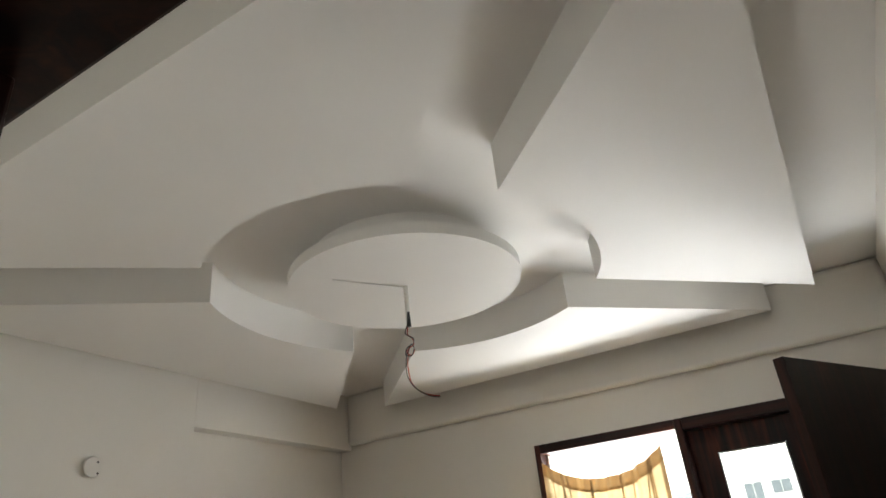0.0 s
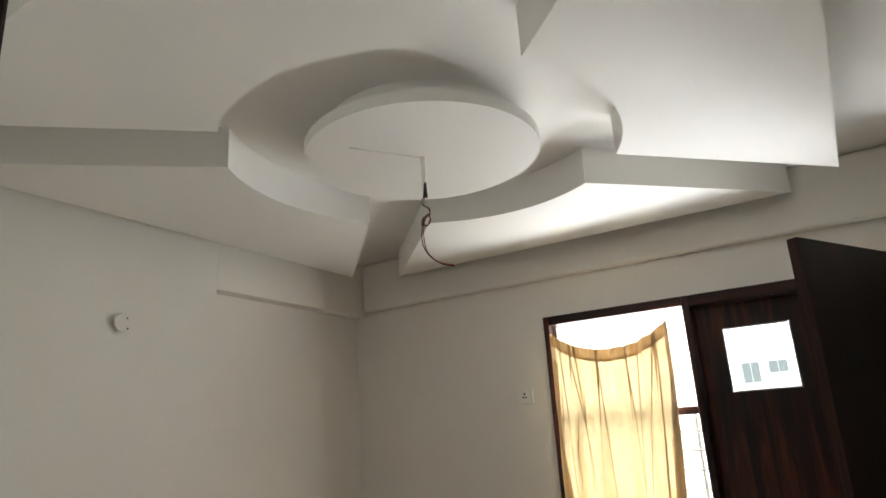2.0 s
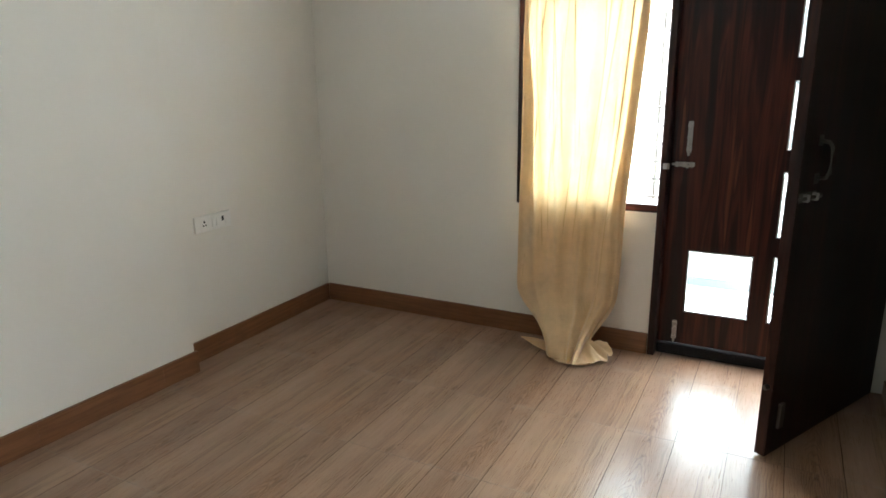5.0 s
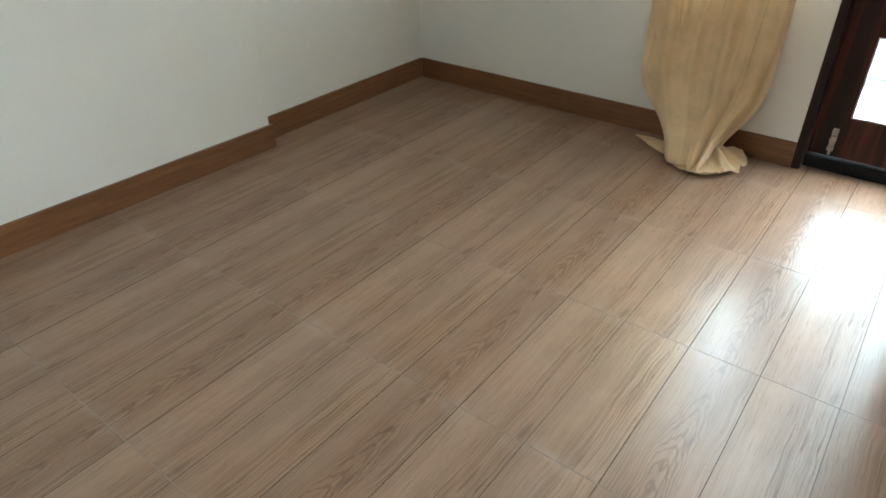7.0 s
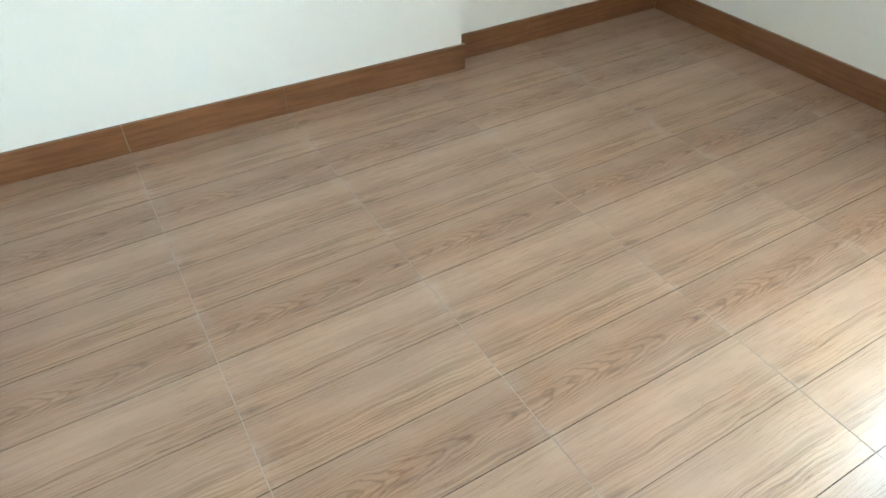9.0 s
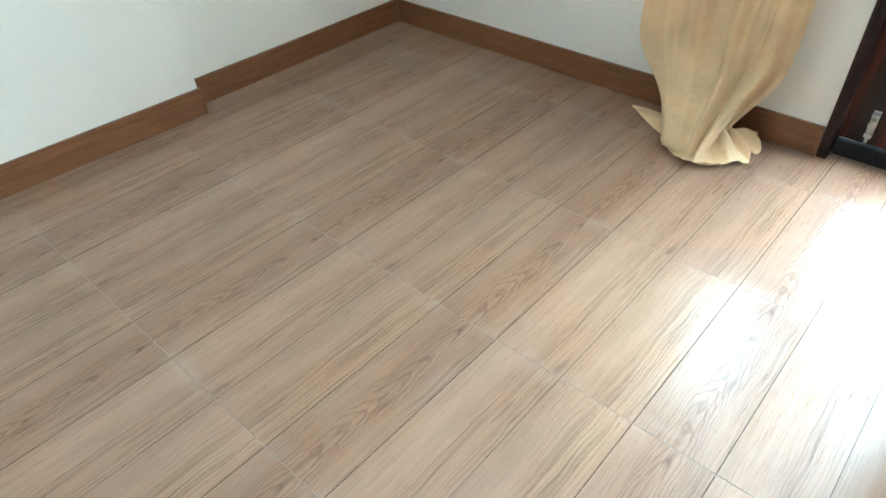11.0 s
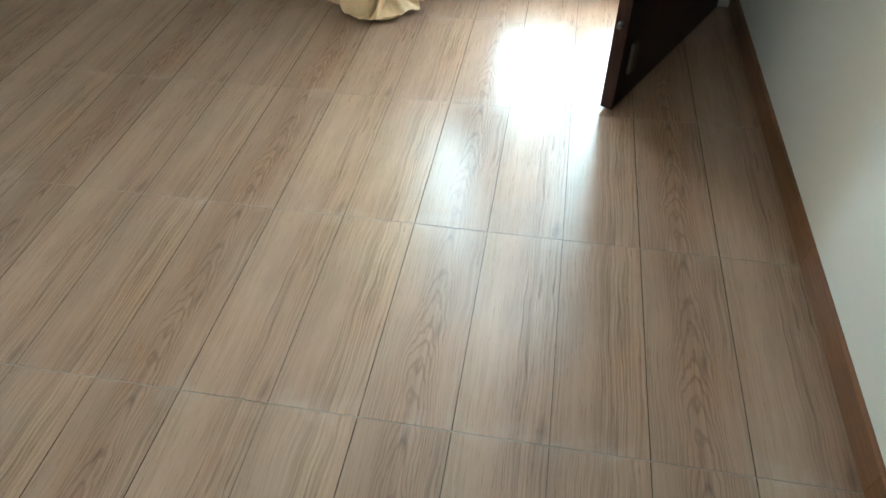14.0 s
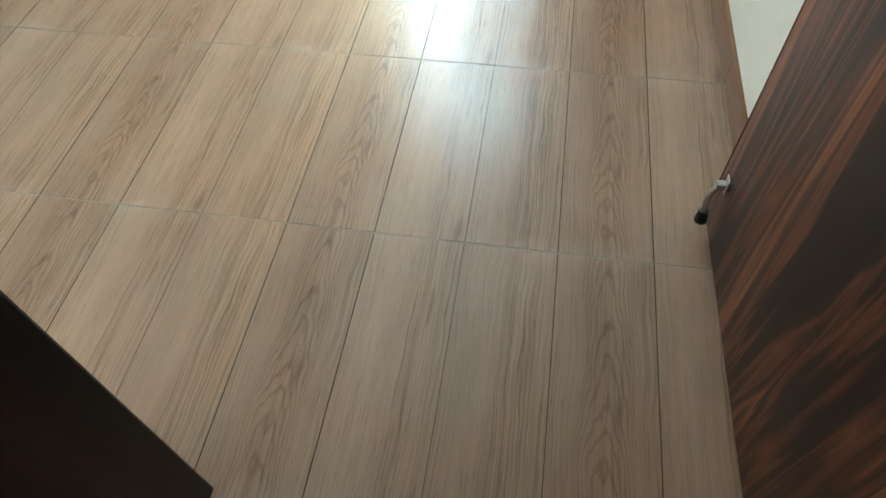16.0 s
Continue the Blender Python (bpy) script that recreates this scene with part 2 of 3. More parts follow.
def skirt_tile(name, axis):
    """Brown glazed skirting tile with a faint long grain."""
    m, nt, b = nodes_of(name, 0.3, 0, 0.5)
    sc = [90.0, 90.0, 90.0]
    sc[axis] = 4.0
    g = noise_tex(nt, coords(nt, tuple(sc)), 1.0, 4, 0.6)
    w = noise_tex(nt, coords(nt), 5.0, 4, 0.6)
    c = ramp(nt, g, [(0.3, (0.150, 0.064, 0.026)), (0.6, (0.235, 0.108, 0.047))])
    c = mix(nt, 0.6, c, ramp(nt, w, [(0.35, (0.7, 0.66, 0.62)), (0.62, (1, 1, 1))]), "MULTIPLY")
    nt.links.new(c, b.inputs["Base Color"])
    bump(nt, b, g, 0.1, 0.0008)
    return m


SKIRT_X, SKIRT_Y = skirt_tile("skirting_tile_level", 0), skirt_tile("skirting_tile_deep", 1)
GROUT = plain("pale_grout", (0.40, 0.35, 0.30), 0.8, 0, 0.3, 0.35, 30)
JOINT = plain("dark_joint", (0.075, 0.05, 0.036), 0.8, 0, 0.3, 0.4, 30)

def cloth(name, color, through_color, weight, sheer=0.0):
    m = bpy.data.materials.new(name)
    m.use_nodes = True
    nt = m.node_tree
    nt.nodes.clear()
    out, d, tr, ms = (nt.nodes.new("ShaderNode" + k) for k in ("OutputMaterial", "BsdfPrincipled", "BsdfTranslucent", "MixShader"))
    v = coords(nt)
    w = noise_tex(nt, coords(nt, (900, 900, 900)), 1.0, 2)
    blot = noise_tex(nt, v, 9, 5, 0.65)
    cc = ramp(nt, blot, [(0.35, tuple(c * 0.86 for c in color)), (0.62, color)])
    ct = ramp(nt, blot, [(0.35, tuple(c * 0.86 for c in through_color)), (0.62, through_color)])
    nt.links.new(cc, d.inputs["Base Color"])
    nt.links.new(ct, tr.inputs["Color"])
    d.inputs["Roughness"].default_value = 0.7
    d.inputs["Sheen Weight"].default_value = 0.2
    crease = noise_tex(nt, coords(nt, (30, 30, 7)), 1.0, 4, 0.6, 0.8)
    bn = nt.nodes.new("ShaderNodeBump")
    bn.inputs["Strength"].default_value, bn.inputs["Distance"].default_value = 0.6, 0.008
    nt.links.new(maths(nt, "MULTIPLY_ADD", w, 0.08, crease), bn.inputs["Height"])
    nt.links.new(bn.outputs[0], d.inputs["Normal"])
    nt.links.new(bn.outputs[0], tr.inputs["Normal"])
    # loosely woven: a little light passes straight through between the threads
    open_weave, ms2 = nt.nodes.new("ShaderNodeBsdfTransparent"), nt.nodes.new("ShaderNodeMixShader")
    ms2.inputs[0].default_value = sheer
    open_weave.inputs[0].default_value = (1.0, 0.90, 0.62, 1)
    ms.inputs[0].default_value = weight
    nt.links.new(d.outputs[0], ms.inputs[1])
    nt.links.new(tr.outputs[0], ms.inputs[2])
    nt.links.new(ms.outputs[0], ms2.inputs[1])
    nt.links.new(open_weave.outputs[0], ms2.inputs[2])
    nt.links.new(ms2.outputs[0], out.inputs[0])
    return m


CLOTH = cloth("mustard_cloth", (0.83, 0.605, 0.345), (0.90, 0.72, 0.39), 0.085, 0.018)
HEMCLOTH = cloth("mustard_cloth_hem", (0.60, 0.38, 0.15), (0.66, 0.38, 0.14), 0.05, 0.012)
# doubled cloth of the pleats, crease shade put into its darker colour
SHADEDPLEATCLOTH = cloth("mustard_cloth_crease_shade", (0.64, 0.43, 0.19), (0.74, 0.48, 0.18), 0.055, 0.012)


# ---- mesh helpers ----
def link_mesh(name, bm, material, smooth=False):
    me = bpy.data.meshes.new(name)
    bm.normal_update()
    bm.to_mesh(me)
    bm.free()
    for mt in (material if isinstance(material, (list, tuple)) else [material]):
        me.materials.append(mt)
    if smooth:
        for p in me.polygons:
            p.use_smooth = True
    return new(name, me)


def part(name, bm, material, parent, label="", smooth=False):
    ob = link_mesh(name, bm, material, smooth)
    ob.parent = parent
    if label:
        tagged(ob, label)
    return ob


def empty(name, label, category, group="", kind="", at=(0, 0, 0), rz=0.0):
    ob = new(name)
    ob.matrix_world = pose(*at, 0, 0, rz)
    ob.empty_display_size = 0.05
    return tagged(ob, label, category, group, kind)


def box(bm, lo, hi, bevel=0.0, seg=2):
    r = bmesh.ops.create_cube(bm, size=1.0)
    vs = r["verts"]
    for v in vs:
        v.co = Vector([lo[i] + (v.co[i] + 0.5) * (hi[i] - lo[i]) for i in range(3)])
    if bevel > 0:
        es = list({e for v in vs for e in v.link_edges})
        bmesh.ops.bevel(bm, geom=es, offset=bevel, segments=seg, affect="EDGES", profile=0.5)


def boxes(*items, bevel=0.0, seg=2):
    bm = bmesh.new()
    for lo, hi in items:
        box(bm, lo, hi, bevel, seg)
    return bm


def rod(bm, a, b, r, seg=16, r2=None, cap=True):
    a, b = Vector(a), Vector(b)
    m = Matrix.Translation((a + b) / 2) @ (b - a).to_track_quat("Z", "Y").to_matrix().to_4x4()
    bmesh.ops.create_cone(bm, cap_ends=cap, segments=seg, radius1=r, radius2=r if r2 is None else r2, depth=(b - a).length, matrix=m)


def prism(bm, outline, z0, z1):
    lo = [bm.verts.new((x, y, z0)) for x, y in outline]
    hi = [bm.verts.new((x, y, z1)) for x, y in outline]
    n = len(outline)
    bm.faces.new(lo[::-1])
    bm.faces.new(hi)
    for i in range(n):
        bm.faces.new((lo[i], lo[(i + 1) % n], hi[(i + 1) % n], hi[i]))


def tube(points, r, res=6):
    """A swept wire as a mesh."""
    bm = bmesh.new()
    pts = [Vector(p) for p in points]
    rings = []
    for i, p in enumerate(pts):
        d = (pts[min(i + 1, len(pts) - 1)] - pts[max(i - 1, 0)]).normalized()
        q = d.to_track_quat("Z", "Y")
        rings.append([bm.verts.new(p + q @ Vector((r * math.cos(2 * math.pi * k / res), r * math.sin(2 * math.pi * k / res), 0))) for k in range(res)])
    for a, b in zip(rings, rings[1:]):
        for k in range(res):
            bm.faces.new((a[k], a[(k + 1) % res], b[(k + 1) % res], b[k]))
    bm.faces.new(rings[0][::-1])
    bm.faces.new(rings[-1])
    return bm


# ---- structure ----
RIGHT, NEAR, TOP = 2.768, -2.78, 2.567
PIER = 0.076            # how far the left pier stands proud of the niche
PLATE = 2.427           # underside of the dropped ceiling plates
WX0, WX1, WZ0, HEAD = 1.174, 1.862, 0.668, 2.10
MX1 = 1.864             # right face of the post between window and balcony door
DX1 = 2.70


def structure(name, bm, mat, label, category):
    return tagged(link_mesh(name, bm, mat), label, category, "", "structure")


# far wall, open for the window and the balcony door beside it
structure("wall_north", boxes(
    ((-0.20, 0, -0.1), (WX0, 0.14, 2.75)),
    ((WX0, 0, -0.1), (WX1, 0.14, WZ0)),
    ((WX0, 0, HEAD), (DX1, 0.14, 2.75)),
    ((DX1, 0, -0.1), (RIGHT + 0.15, 0.14, 2.75))), WALL, "cream painted plaster wall with window and balcony door", "wall")
def pier_x(y):
    """The pier's face runs slightly out of square."""
    return PIER + 0.037 * (y + 1.078)


def south_y(x):
    return NEAR + 0.004


def skewed(bm):
    """Bends what was built square onto the walls' true lines."""
    for v in bm.verts:
        if v.co.y < -1.09 and v.co.x > PIER - 0.01 and v.co.x < PIER + 0.05:
            v.co.x += pier_x(v.co.y) - PIER
    return bm


def skewed_south(bm):
    for v in bm.verts:
        if v.co.y > NEAR - 0.01 and v.co.z < 2.9 and v.co.x < EX0:
            v.co.y += south_y(v.co.x) - NEAR
    return bm


EX0 = 1.932
structure("wall_west", skewed(boxes(
    ((-0.2, -1.078, -0.1), (0, 0, 2.75)),
    ((-0.2, NEAR - 0.17, -0.1), (PIER, -1.078, 2.75)))), WALL, "cream painted plaster wall with a shallow niche", "wall")
structure("wall_east", boxes(((RIGHT, -5.2, -0.1), (RIGHT + 0.15, 0, 2.75))), WALL, "cream painted plaster wall beside the doors", "wall")
structure("wall_south", skewed_south(boxes(
    ((-0.1, NEAR - 0.17, -0.1), (EX0 - 0.20, NEAR, 2.75)),
    ((EX0 - 0.20, NEAR - 0.17, 2.06), (RIGHT, NEAR, 2.75)))), WALL, "cream painted plaster wall with the entrance doorway", "wall")

# beams under the slab
structure("beam_north", boxes(((PIER, -0.040, 2.283), (RIGHT, -0.0005, TOP)), bevel=0.022, seg=5), WALL, "cream plastered beam over the window wall", "beam")
structure("beam_west", boxes(((0.0005, -1.078, 2.262), (PIER, -0.0005, TOP)), bevel=0.004), WALL, "cream plastered beam over the wall niche", "beam")

# dropped ceiling: slab, four plates divided by diagonal channels and a ring
bm = bmesh.new()
box(bm, (-0.2, NEAR - 0.2, TOP), (RIGHT + 0.1, 0.1, TOP + 0.12))
CX, CY, RX, RY, HALF = 1.383, -1.336, 0.616, 0.652, math.degrees(math.asin(0.125 / 0.632))
X0, X1, Y0, Y1 = 0.217, 2.520, -2.463, -0.127


def arc(a0, a1, n=40):
    return [(CX + RX * math.cos(radians(a0 + (a1 - a0) * i / n)), CY + RY * math.sin(radians(a0 + (a1 - a0) * i / n))) for i in range(n + 1)]


prism(bm, [(2.347, Y1), (0.408, Y1)] + arc(135 - HALF, 45 + HALF), PLATE, TOP + 0.01)
prism(bm, [(X0, -0.296), (X0, -2.29)] + arc(225 - HALF, 135 + HALF), PLATE, TOP + 0.01)
prism(bm, [(0.41, Y0), (2.345, Y0)] + arc(315 - HALF, 225 + HALF), PLATE, TOP + 0.01)
prism(bm, [(X1, -2.29), (X1, -0.312)] + arc(405 - HALF, 315 + HALF), PLATE, TOP + 0.01)
bmesh.ops.recalc_face_normals(bm, faces=bm.faces)
structure("ceiling", bm, CEIL, "white plaster ceiling with four dropped plates around a ring", "ceiling")

medallion = empty("ceiling_medallion", "round white plaster disc hanging in the ceiling ring", "ceiling medallion", "", "structure", (1.350, -1.298, 2.456))
bm = bmesh.new()
rod(bm, (0, 0, 0), (0, 0, 0.038), 0.386, 128)
part("disc", bm, CEIL, medallion)
bm = bmesh.new()
rod(bm, (0, 0, 0.038), (0, 0, 0.113), 0.312, 128)
part("neck", bm, CEIL, medallion)
bm = boxes(((-0.006, -0.004, -0.0025), (0.25, 0.004, 0.001)), bevel=0.002)
bmesh.ops.transform(bm, matrix=pose(-0.001, -0.008, 0, 0, 0, 238), verts=bm.verts)
part("plaster_ridge", bm, CEIL, medallion)

# skirting of wood-look tile
def skirting(name, spans, axis, mat, height=0.1):
    root = empty(name, "brown wood-look tile skirting along the wall foot", "skirting", "", "structure")
    for (x0, y0, x1, y1) in spans:
        bm = boxes(((x0, y0, 0.001), (x1, y1, height)), bevel=0.0008)
        part("skirting_tile", skewed_south(bm) if name.endswith("south") else skewed(bm), mat, root)


skirting("baseboard_north", [(0.012, -0.012, 0.328, -0.0005), (0.3285, -0.012, 0.849, -0.0005), (0.8495, -0.012, 1.371, -0.0005), (1.3715, -0.012, 1.8305, -0.0005)], 0, SKIRT_X)
skirting("baseboard_west", [(0.0005, -0.72, 0.012, -0.012), (0.0005, -1.0785, 0.012, -0.7205), (PIER, -1.25, PIER + 0.012, -1.0905 + 0.024), (PIER, -1.77, PIER + 0.012, -1.2505), (PIER, -2.288, PIER + 0.012, -1.7705), (PIER, NEAR + 0.012, PIER + 0.012, -2.2885)], 1, SKIRT_Y)
skirting("baseboard_pier", [(0.012, -1.0775, PIER, -1.0665)], 0, SKIRT_X)
skirting("baseboard_south", [(0.03, NEAR, 0.59, NEAR + 0.012), (0.5905, NEAR, 1.11, NEAR + 0.012), (1.1105, NEAR, EX0 - 0.203, NEAR + 0.012)], 0, SKIRT_X)
skirting("baseboard_east", [(RIGHT - 0.012, -0.2185, RIGHT, -0.01), (RIGHT - 0.012, -0.736, RIGHT, -0.219), (RIGHT - 0.012, -1.253, RIGHT, -0.7365), (RIGHT - 0.012, -1.771, RIGHT, -1.2535), (RIGHT - 0.012, -2.288, RIGHT, -1.7715), (RIGHT - 0.012, NEAR, RIGHT, -2.2885)], 1, SKIRT_Y, 0.063)

# ---- window and doors ----
def leaf_frame(bm, x0, x1, z0, z1, w, y0, y1):
    box(bm, (x0, y0, z0), (x0 + w, y1, z1), 0.003)
    box(bm, (x1 - w, y0, z0), (x1, y1, z1), 0.003)
    box(bm, (x0 + w, y0, z0), (x1 - w, y1, z0 + w), 0.003)
    box(bm, (x0 + w, y0, z1 - w), (x1 - w, y1, z1), 0.003)


FY0, FY1 = -0.012, 0.10
window = empty("window_1", "dark wood window with a transom, open behind the curtain", "window", "", "structure")
part("jamb", boxes(((WX0, FY0, WZ0), (WX0 + 0.028, FY1, HEAD)), bevel=0.004), WOOD_Z, window)
part("head", boxes(((WX0 + 0.028, FY0, HEAD - 0.042), (WX1 - 0.03, FY1, HEAD)), bevel=0.004), WOOD_X, window)
part("transom", boxes(((WX0 + 0.028, -0.010, 1.595), (WX1 - 0.03, 0.06, 1.628)), bevel=0.004), WOOD_X, window)
part("sill", boxes(((WX0 + 0.028, 0.0, WZ0), (WX1 - 0.03, FY1, WZ0 + 0.036)), bevel=0.004), WOOD_X, window)
part("inner_stop", boxes(((WX0 + 0.028, 0.05, WZ0 + 0.036), (WX0 + 0.04, 0.08, HEAD - 0.042)), bevel=0.002), STEEL, window, "pale aluminium track")
for z0, z1 in ((WZ0 + 0.04, 1.595), (1.628, HEAD - 0.042)):
    pane = part("pane", boxes(((WX0 + 0.03, 0.062, z0), (WX1 - 0.032, 0.066, z1))), GLASS, window)
    pane.visible_shadow = False

grille = empty("window_grille", "painted steel window grille of level bars outside", "grille")
zb = 0.72
while zb < 1.57:
    bm = bmesh.new()
    rod(bm, (WX0 + 0.02, 0.125, zb), (WX1 - 0.01, 0.125, zb), 0.007, 8)
    part("bar", bm, GRILLE, grille)
    zb += 0.0805
for xb in (1.24, 1.51, 1.79):
    part("upright", boxes(((xb - 0.007, 0.121, 0.70), (xb + 0.007, 0.129, 1.60)), bevel=0.001), GRILLE, grille)

mullion = empty("door_1", "dark wood balcony door frame with a granite threshold", "door frame", "", "structure")
part("jamb", boxes(((WX1 - 0.03, FY0, 0), (MX1, FY1 + 0.02, HEAD)), bevel=0.005), FRAMEWOOD, mullion)
part("jamb", boxes(((DX1 - 0.045, FY0, 0), (DX1, FY1 + 0.02, HEAD)), bevel=0.005), FRAMEWOOD, mullion)
part("head", boxes(((MX1, FY0, HEAD - 0.05), (DX1 - 0.045, FY1 + 0.02, HEAD)), bevel=0.005), FRAMEWOOD_X, mullion)
part("threshold", boxes(((MX1, 0.042, -0.02), (DX1 - 0.045, 0.14, 0.048)), bevel=0.004), STONE, mullion, "dark polished granite threshold")

# outer leaf with square panes
GX0, GX1, GZ0, GZ1 = MX1 - 0.004, DX1 - 0.041, 0.052, HEAD - 0.046
glazed = empty("glazed_door", "closed dark wood balcony door with small square panes", "door")
LC0, LC1, RC0, RC1 = 1.968, 2.236, 2.310, 2.578
LH = [(0.208, 0.500), (1.672, 1.945)]
RH = [(0.208, 0.505), (0.590, 0.868), (0.958, 1.232), (1.320, 1.590), (1.672, 1.945)]
GY0, GY1 = 0.062, 0.098


def pierced(x0, x1, holes):
    """Boxes that fill a strip of the leaf but for its holes."""
    z, out = GZ0, []
    for a, b in holes:
        out.append(((x0, GY0, z), (x1, GY1, a)))
        z = b
    out.append(((x0, GY0, z), (x1, GY1, GZ1)))
    return out


part("stile", boxes(((GX0, GY0, GZ0), (LC0, GY1, GZ1))), WOOD_Z, glazed)
part("panel", boxes(*pierced(LC0, LC1, LH)), WOOD_Z, glazed)
part("stile", boxes(((LC1, GY0, GZ0), (RC0, GY1, GZ1))), WOOD_Z, glazed)
part("panel", boxes(*pierced(RC0, RC1, RH)), WOOD_Z, glazed)
part("stile", boxes(((RC1, GY0, GZ0), (GX1, GY1, GZ1))), WOOD_Z, glazed)
for x0, x1, hs in ((LC0, LC1, LH), (RC0, RC1, RH)):
    for a, b in hs:
        pane = part("pane", boxes(((x0, 0.078, a), (x1, 0.082, b))), TINTED, glazed, "lightly tinted glass pane")
        pane.visible_shadow = False
        bm = bmesh.new()
        leaf_frame(bm, x0, x1, a, b, 0.007, GY0 - 0.003, GY0 + 0.012)
        part("bead", bm, BEAD, pane, "thin silver glazing bead")


def slide_bolt(name, at, length, along_x, parent_mat=STEEL, group="bolts of the balcony door"):
    """Tower bolt: plate, rod, keeper and knob."""
    root = empty(name, "steel slide bolt screwed to the dark door", "bolt", group, "", at)
    def tr(bm):
        if along_x:
            bmesh.ops.transform(bm, matrix=pose(0, 0, 0, 0, 90, 0), verts=bm.verts)
        return bm
    part("plate", tr(boxes(((-0.010, -0.003, -length / 2), (0.010, 0, length / 2)), bevel=0.001)), parent_mat, root)
    bm = bmesh.new()
    rod(bm, (0, -0.009, -length / 2 - 0.012), (0, -0.009, length / 2 - 0.01), 0.005, 12)
    part("rod", tr(bm), parent_mat, root)
    for z in (-length * 0.38, 0, length * 0.36):
        part("guide", tr(boxes(((-0.011, -0.016, z - 0.007), (0.011, -0.002, z + 0.007)), bevel=0.003)), parent_mat, root)
    bm = bmesh.new()
    rod(bm, (0.0, -0.009, length * 0.18), (0.006, -0.034, length * 0.18), 0.006, 12, 0.008)
    part("knob", tr(bm), parent_mat, root)
    return root


slide_bolt("slide_bolt", (1.937, GY0 - 0.001, 1.00), 0.135, False)
slide_bolt("slide_bolt", (1.924, GY0 - 0.001, 0.882), 0.082, True)
slide_bolt("slide_bolt", (1.937, GY0 - 0.001, 0.118), 0.09, False)
keeper = empty("bolt_keeper", "small steel bolt keeper on the door jamb", "bolt keeper", "", "", (1.858, FY0 - 0.001, 0.879))
part("plate", boxes(((-0.014, -0.002, -0.013), (0.014, 0, 0.013)), bevel=0.001), STEEL, keeper)
part("loop", boxes(((-0.008, -0.016, -0.010), (0.008, -0.002, 0.010)), bevel=0.003), STEEL, keeper)

# inner leaf, standing open into the room
HX, HY, FREE = 2.700, -0.016, (2.337, -0.706)
LEN = math.hypot(HX - FREE[0], HY - FREE[1])
ANG = math.degrees(math.atan2(FREE[1] - HY, FREE[0] - HX))
inner = empty("inner_door", "dark wood flush door leaf standing open into the room", "door", "", "", (HX, HY, 0.0), ANG)
# local x runs from hinge to free edge; local -y is the face towards the entrance side
part("panel", boxes(((0, -0.018, 0.008), (LEN, 0.018, 2.103)), bevel=0.002), INNERWOOD, inner)
part("lipping", boxes(((LEN, -0.0185, 0.008), (LEN + 0.004, 0.0185, 2.103)), bevel=0.0015), FRAMEWOOD, inner)


def d_handle(parent, x, z0, z1, side):
    y = side * 0.018
    bm = tube([(x, y, z0), (x, y + side * 0.028, z0 + 0.004), (x, y + side * 0.038, z0 + 0.02), (x, y + side * 0.038, z1 - 0.02), (x, y + side * 0.028, z1 - 0.004), (x, y, z1)], 0.006, 10)
    ob = part("handle", bm, DULL, parent, "dark metal pull handle", True)
    for z in (z0, z1):
        part("rose", boxes(((x - 0.012, min(y, y + side * 0.004), z - 0.016), (x + 0.012, max(y, y + side * 0.004), z + 0.016)), bevel=0.0015), DULL, ob)


# which side faces the middle of the room: local +y or -y
_side = 1 if (Matrix.Rotation(radians(ANG), 3, "Z") @ Vector((0, 1, 0))).x > 0 else -1
d_handle(inner, LEN - 0.095, 0.945, 1.062, _side)
part("bolt_plate", boxes(((LEN - 0.105, min(_side * 0.018, _side * 0.022), 0.876), (LEN - 0.005, max(_side * 0.018, _side * 0.022), 0.906)), bevel=0.0012), DULL, inner)
bm = bmesh.new()
rod(bm, (LEN - 0.115, _side * 0.030, 0.891), (LEN + 0.012, _side * 0.030, 0.891), 0.006, 12)
part("bolt_rod", bm, DULL, inner, "steel bolt rod")
for xx in (LEN - 0.085, LEN - 0.03):
    part("bolt_guide", boxes(((xx - 0.008, min(_side * 0.02, _side * 0.038), 0.879), (xx + 0.008, max(_side * 0.02, _side * 0.038), 0.903)), bevel=0.003), STEEL, inner)
for z in (0.25, 1.05, 1.85):
    bm = bmesh.new()
    rod(bm, (0.0, -_side * 0.024, z - 0.05), (0.0, -_side * 0.024, z + 0.05), 0.006, 12)
    part("hinge", bm, STEEL, inner)
part("foot_bolt", boxes(((LEN - 0.075, min(_side * 0.018, _side * 0.03), 0.10), (LEN - 0.045, max(_side * 0.018, _side * 0.03), 0.19)), bevel=0.003), DULL, inner)
# small buffer on the free edge near the floor
bm = bmesh.new()
rod(bm, (LEN + 0.004, 0, 0.26), (LEN + 0.022, 0, 0.26), 0.010, 12, 0.007)
part("buffer", bm, DULL, inner)

# entrance: dark lined frame and its leaf folded back on the wall
entrance = empty("door_2", "black-brown wood entrance door lining", "door frame", "", "structure")
EY0, EY1 = NEAR - 0.172, NEAR - 0.008
part("jamb", boxes(((EX0 - 0.20, EY0, 0), (EX0, EY1, 2.0)), bevel=0.004), BLACKWOOD, entrance)
part("head", boxes(((EX0 - 0.20, EY0, 2.0), (RIGHT - 0.002, EY1 + 0.03, 2.06)), bevel=0.004), BLACKWOOD, entrance)

eleaf = empty("entrance_door", "dark wood flush entrance door folded back against the wall", "door", "", "", (2.7205, -2.945, 0.0), 91.5)
part("panel", boxes(((0, -0.017, 0.008), (0.783, 0.017, 1.99)), bevel=0.002), ENTRYWOOD, eleaf)
part("lipping", boxes(((0.783, -0.0175, 0.008), (0.787, 0.0175, 1.99)), bevel=0.0015), ENTRYWOOD, eleaf)

